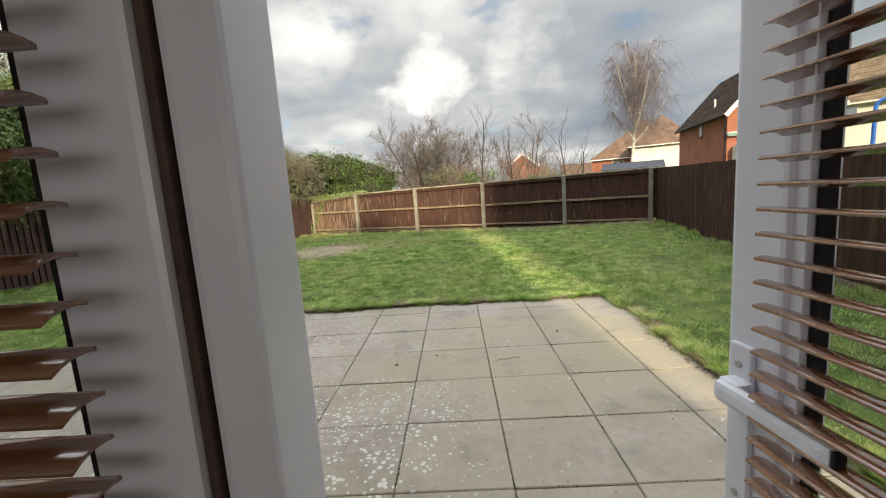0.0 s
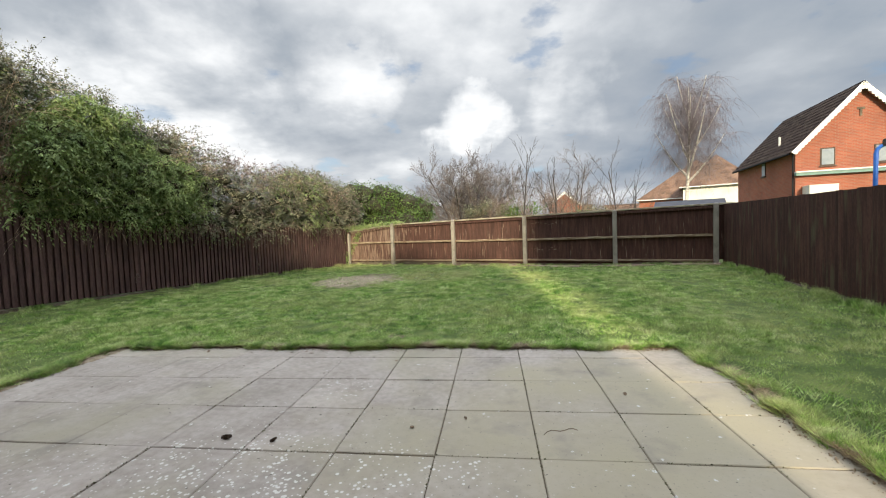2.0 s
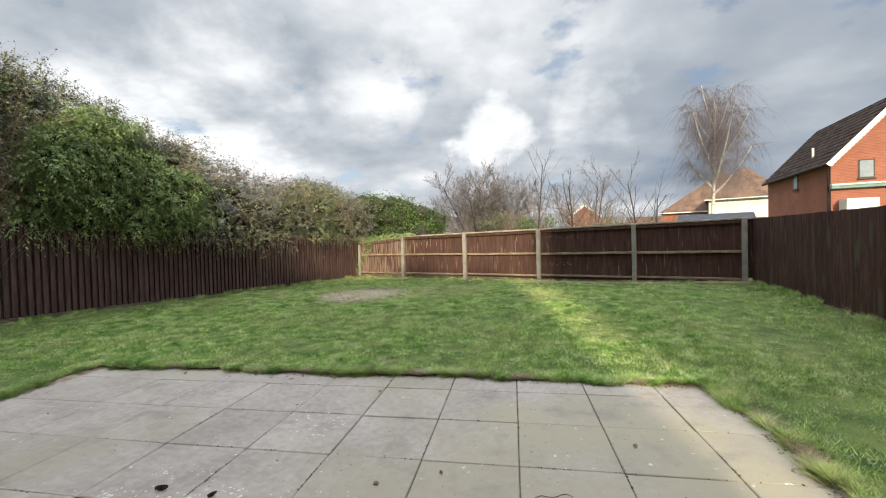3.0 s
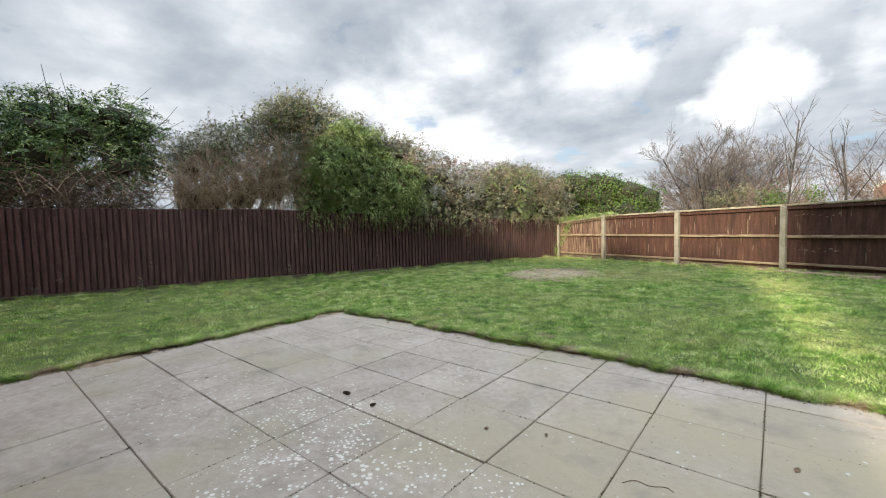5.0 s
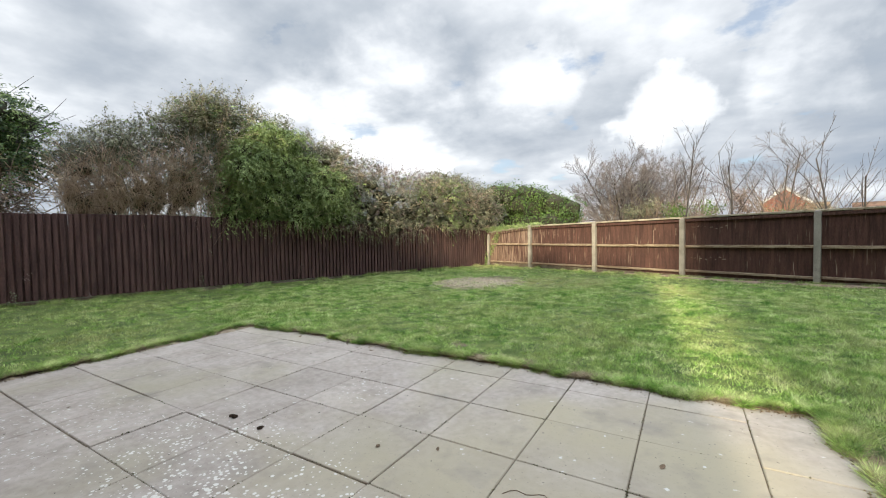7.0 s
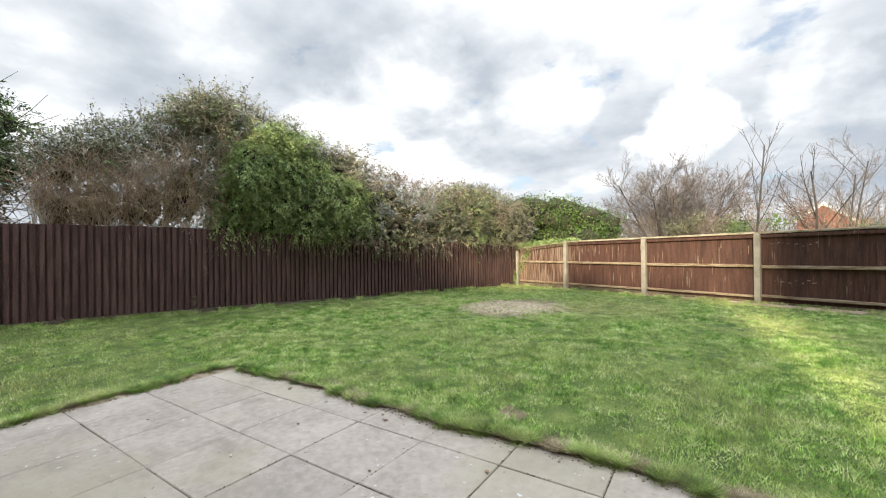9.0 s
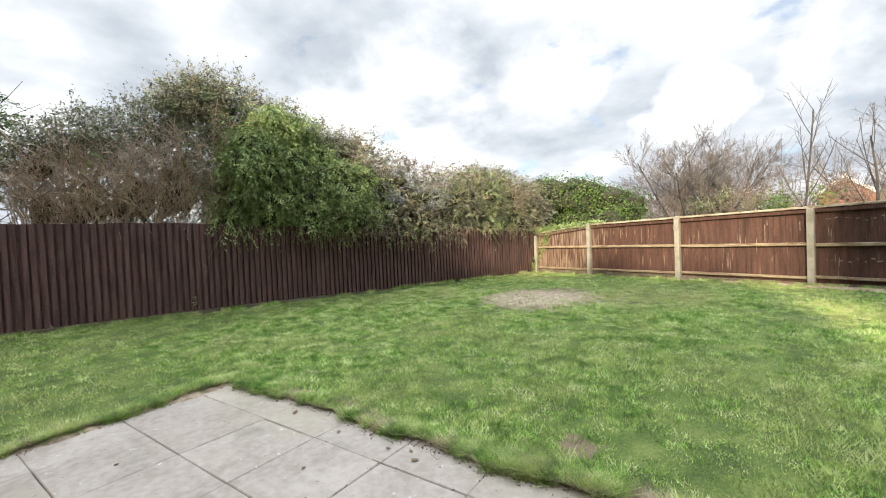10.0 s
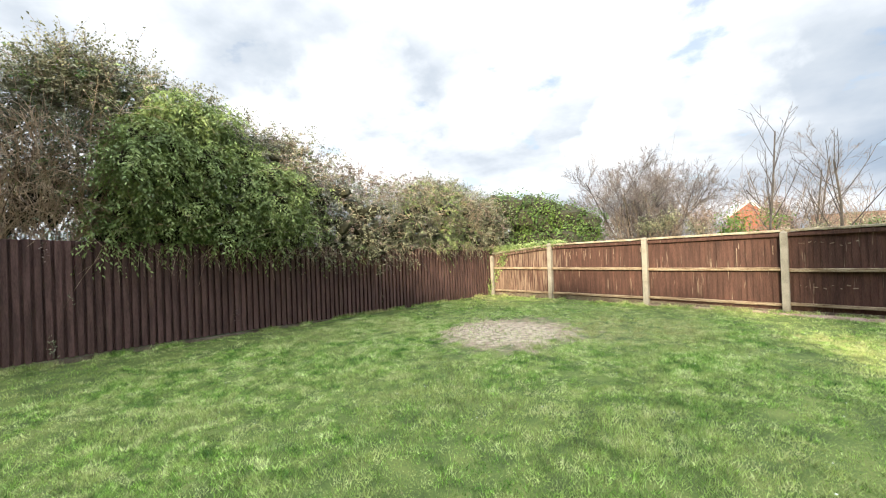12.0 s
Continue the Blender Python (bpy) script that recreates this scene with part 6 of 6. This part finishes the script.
x, y = LEFT0.x + LEFT_D.x * s - LEFT_D.y * off, LEFT0.y + LEFT_D.y * s + LEFT_D.x * off
k = clump(x, y) > 0.0
blades("fence_tufts", x[k], y[k], 0.10, 0.008, M_GRASS, grng, 0.6, lawn)
s = grng.uniform(-4, 7.8, 14000)
off = np.abs(grng.normal(0, 0.08, 14000)) + 0.05
x, y = RIGHT0.x + RIGHT_D.x * s - RIGHT_D.y * off, RIGHT0.y + RIGHT_D.y * s + RIGHT_D.x * off
k = clump(x, y) > -0.1
blades("fence_tufts", x[k], y[k], 0.13, 0.009, M_GRASS, grng, 0.6, lawn)
s = grng.uniform(-7, 5.0, 9000)
off = np.abs(grng.normal(0, 0.06, 9000)) + 0.07
x, y = BACK0.x + BACK_D.x * s + BACK_D.y * off, BACK0.y + BACK_D.y * s - BACK_D.x * off
k = clump(x, y) > 0.1
blades("fence_tufts", x[k], y[k], 0.10, 0.010, M_GRASS, grng, 0.6, lawn)

# daisies and pale flecks in the lawn
x, y = grng.uniform(-8.5, 1.5, 260), grng.uniform(3.4, 9.5, 260)
k = within_fences(x, y) & (outside(x, y) > 0.4) & (clump(0.6 * x, 0.5 * y) > -0.25)
x, y = x[k], y[k]
n = len(x)
a = np.arange(6) * np.pi / 3
ring = np.stack([np.cos(a), np.sin(a), 0.25 + 0 * a], -1)
rad = (0.004 + 0.004 * grng.random(n))[:, None, None]
base = np.stack([x, y, ground_z(x, y) + 0.035 + 0.02 * grng.random(n)], -1)
v = np.concatenate([base[:, None], base[:, None] + ring[None] * rad], 1)
f = np.array([(0, i + 1, (i + 1) % 6 + 1) for i in range(6)])
flowers = arrays("daisies", v.reshape(-1, 3), (f[None] + 7 * np.arange(n)[:, None, None]).reshape(-1, 3), M_WHITE)
tagged(flowers, "tiny white daisies scattered through the lawn", "flowers", kind="stuff")
# ---- paving slabs ----
patio = tagged(new("patio"), "worn grey concrete paving slabs with lichen and mossy joints", "paving", kind="structure")


def slab_mesh(w, d):
    bm = box(bmesh.new(), -w / 2, w / 2, -d / 2, d / 2, -0.045, 0.0)
    top = [e for e in bm.edges if all(v.co.z > -0.001 for v in e.verts)]
    up = [e for e in bm.edges if abs(e.verts[0].co.z - e.verts[1].co.z) > 0.01]
    bmesh.ops.bevel(bm, geom=top + up, offset=0.005, segments=1, affect="EDGES")
    me = bpy.data.meshes.new("slab")
    bm.to_mesh(me)
    bm.free()
    me.materials.append(M_SLAB)
    return me


# joints: place and width; some stand open and dark, others are almost closed
COLS = [(-4.235, 0.003), (-3.69, 0.0012), (-3.085, 0.0025), (-2.465, 0.003), (-1.838, 0.0055), (-1.215, 0.0018), (-0.615, 0.006), (0.0, 0.006), (0.605, 0.0065), (1.205, 0.0065), (1.825, 0.006), (PX1 + 0.03, 0.0)]
ROWS = [(PY0, 0.0), (-2.39, 0.004), (-1.78, 0.006), (-1.175, 0.006), (-0.568, 0.0065), (0.028, 0.006), (0.63, 0.0045), (1.222, 0.005), (1.838, 0.0045), (PY1 + 0.03, 0.0)]
rng = random.Random(6)
slab_kinds = {}
for (xa, ga), (xb, gb) in zip(COLS, COLS[1:]):
    for (ya, ha), (yb, hb) in zip(ROWS, ROWS[1:]):
        x0, x1, y0, y1 = xa + ga / 2, xb - gb / 2, ya + ha / 2, yb - hb / 2
        key = (round(x1 - x0, 3), round(y1 - y0, 3))
        if key not in slab_kinds:
            slab_kinds[key] = slab_mesh(*key)
        ob = new("slab", slab_kinds[key])
        ob.parent = patio
        slip = rng.uniform(-0.002, 0.002)
        ob.matrix_basis = pose((x0 + x1) / 2, (y0 + y1) / 2 + slip, rng.uniform(-0.003, 0.003), rng.uniform(-0.25, 0.25), rng.uniform(-0.25, 0.25), rng.uniform(-0.12, 0.12))

# moss and grit lodged in the open joints
n = 3400
col, row = np.array([c for c, w in COLS if -2 < c < 2]), np.array([c for c, w in ROWS[1:-1]])
along = grng.random(n) < 0.62
x = np.where(along, grng.choice(col, n) + grng.normal(0, 0.004, n), grng.uniform(-2.4, PX1, n))
y = np.where(along, grng.uniform(PY0, PY1, n), grng.choice(row, n) + grng.normal(0, 0.004, n))
k = clump(2.3 * x, 2.1 * y) > 0.05
x, y = x[k], y[k]
size = 0.002 + 0.0045 * grng.random(len(x)) ** 2
base = np.stack([x, y, size * 0.3], -1)
v = base[:, None] + octa[None] * (size[:, None, None] * grng.uniform(0.6, 1.5, (len(x), 6, 1)))
M_MOSS = material("joint_moss", [(0.03, 0.032, 0.014), (0.07, 0.072, 0.03), (0.12, 0.115, 0.06)], scale=14, fine=90, rough=1.0, bump=0.2)
moss = arrays("joint_moss", v.reshape(-1, 3), (tris[None] + 6 * np.arange(len(x))[:, None, None]).reshape(-1, 3), M_MOSS)
tagged(moss, "dark moss and grit lodged in the paving joints", "moss", kind="stuff")
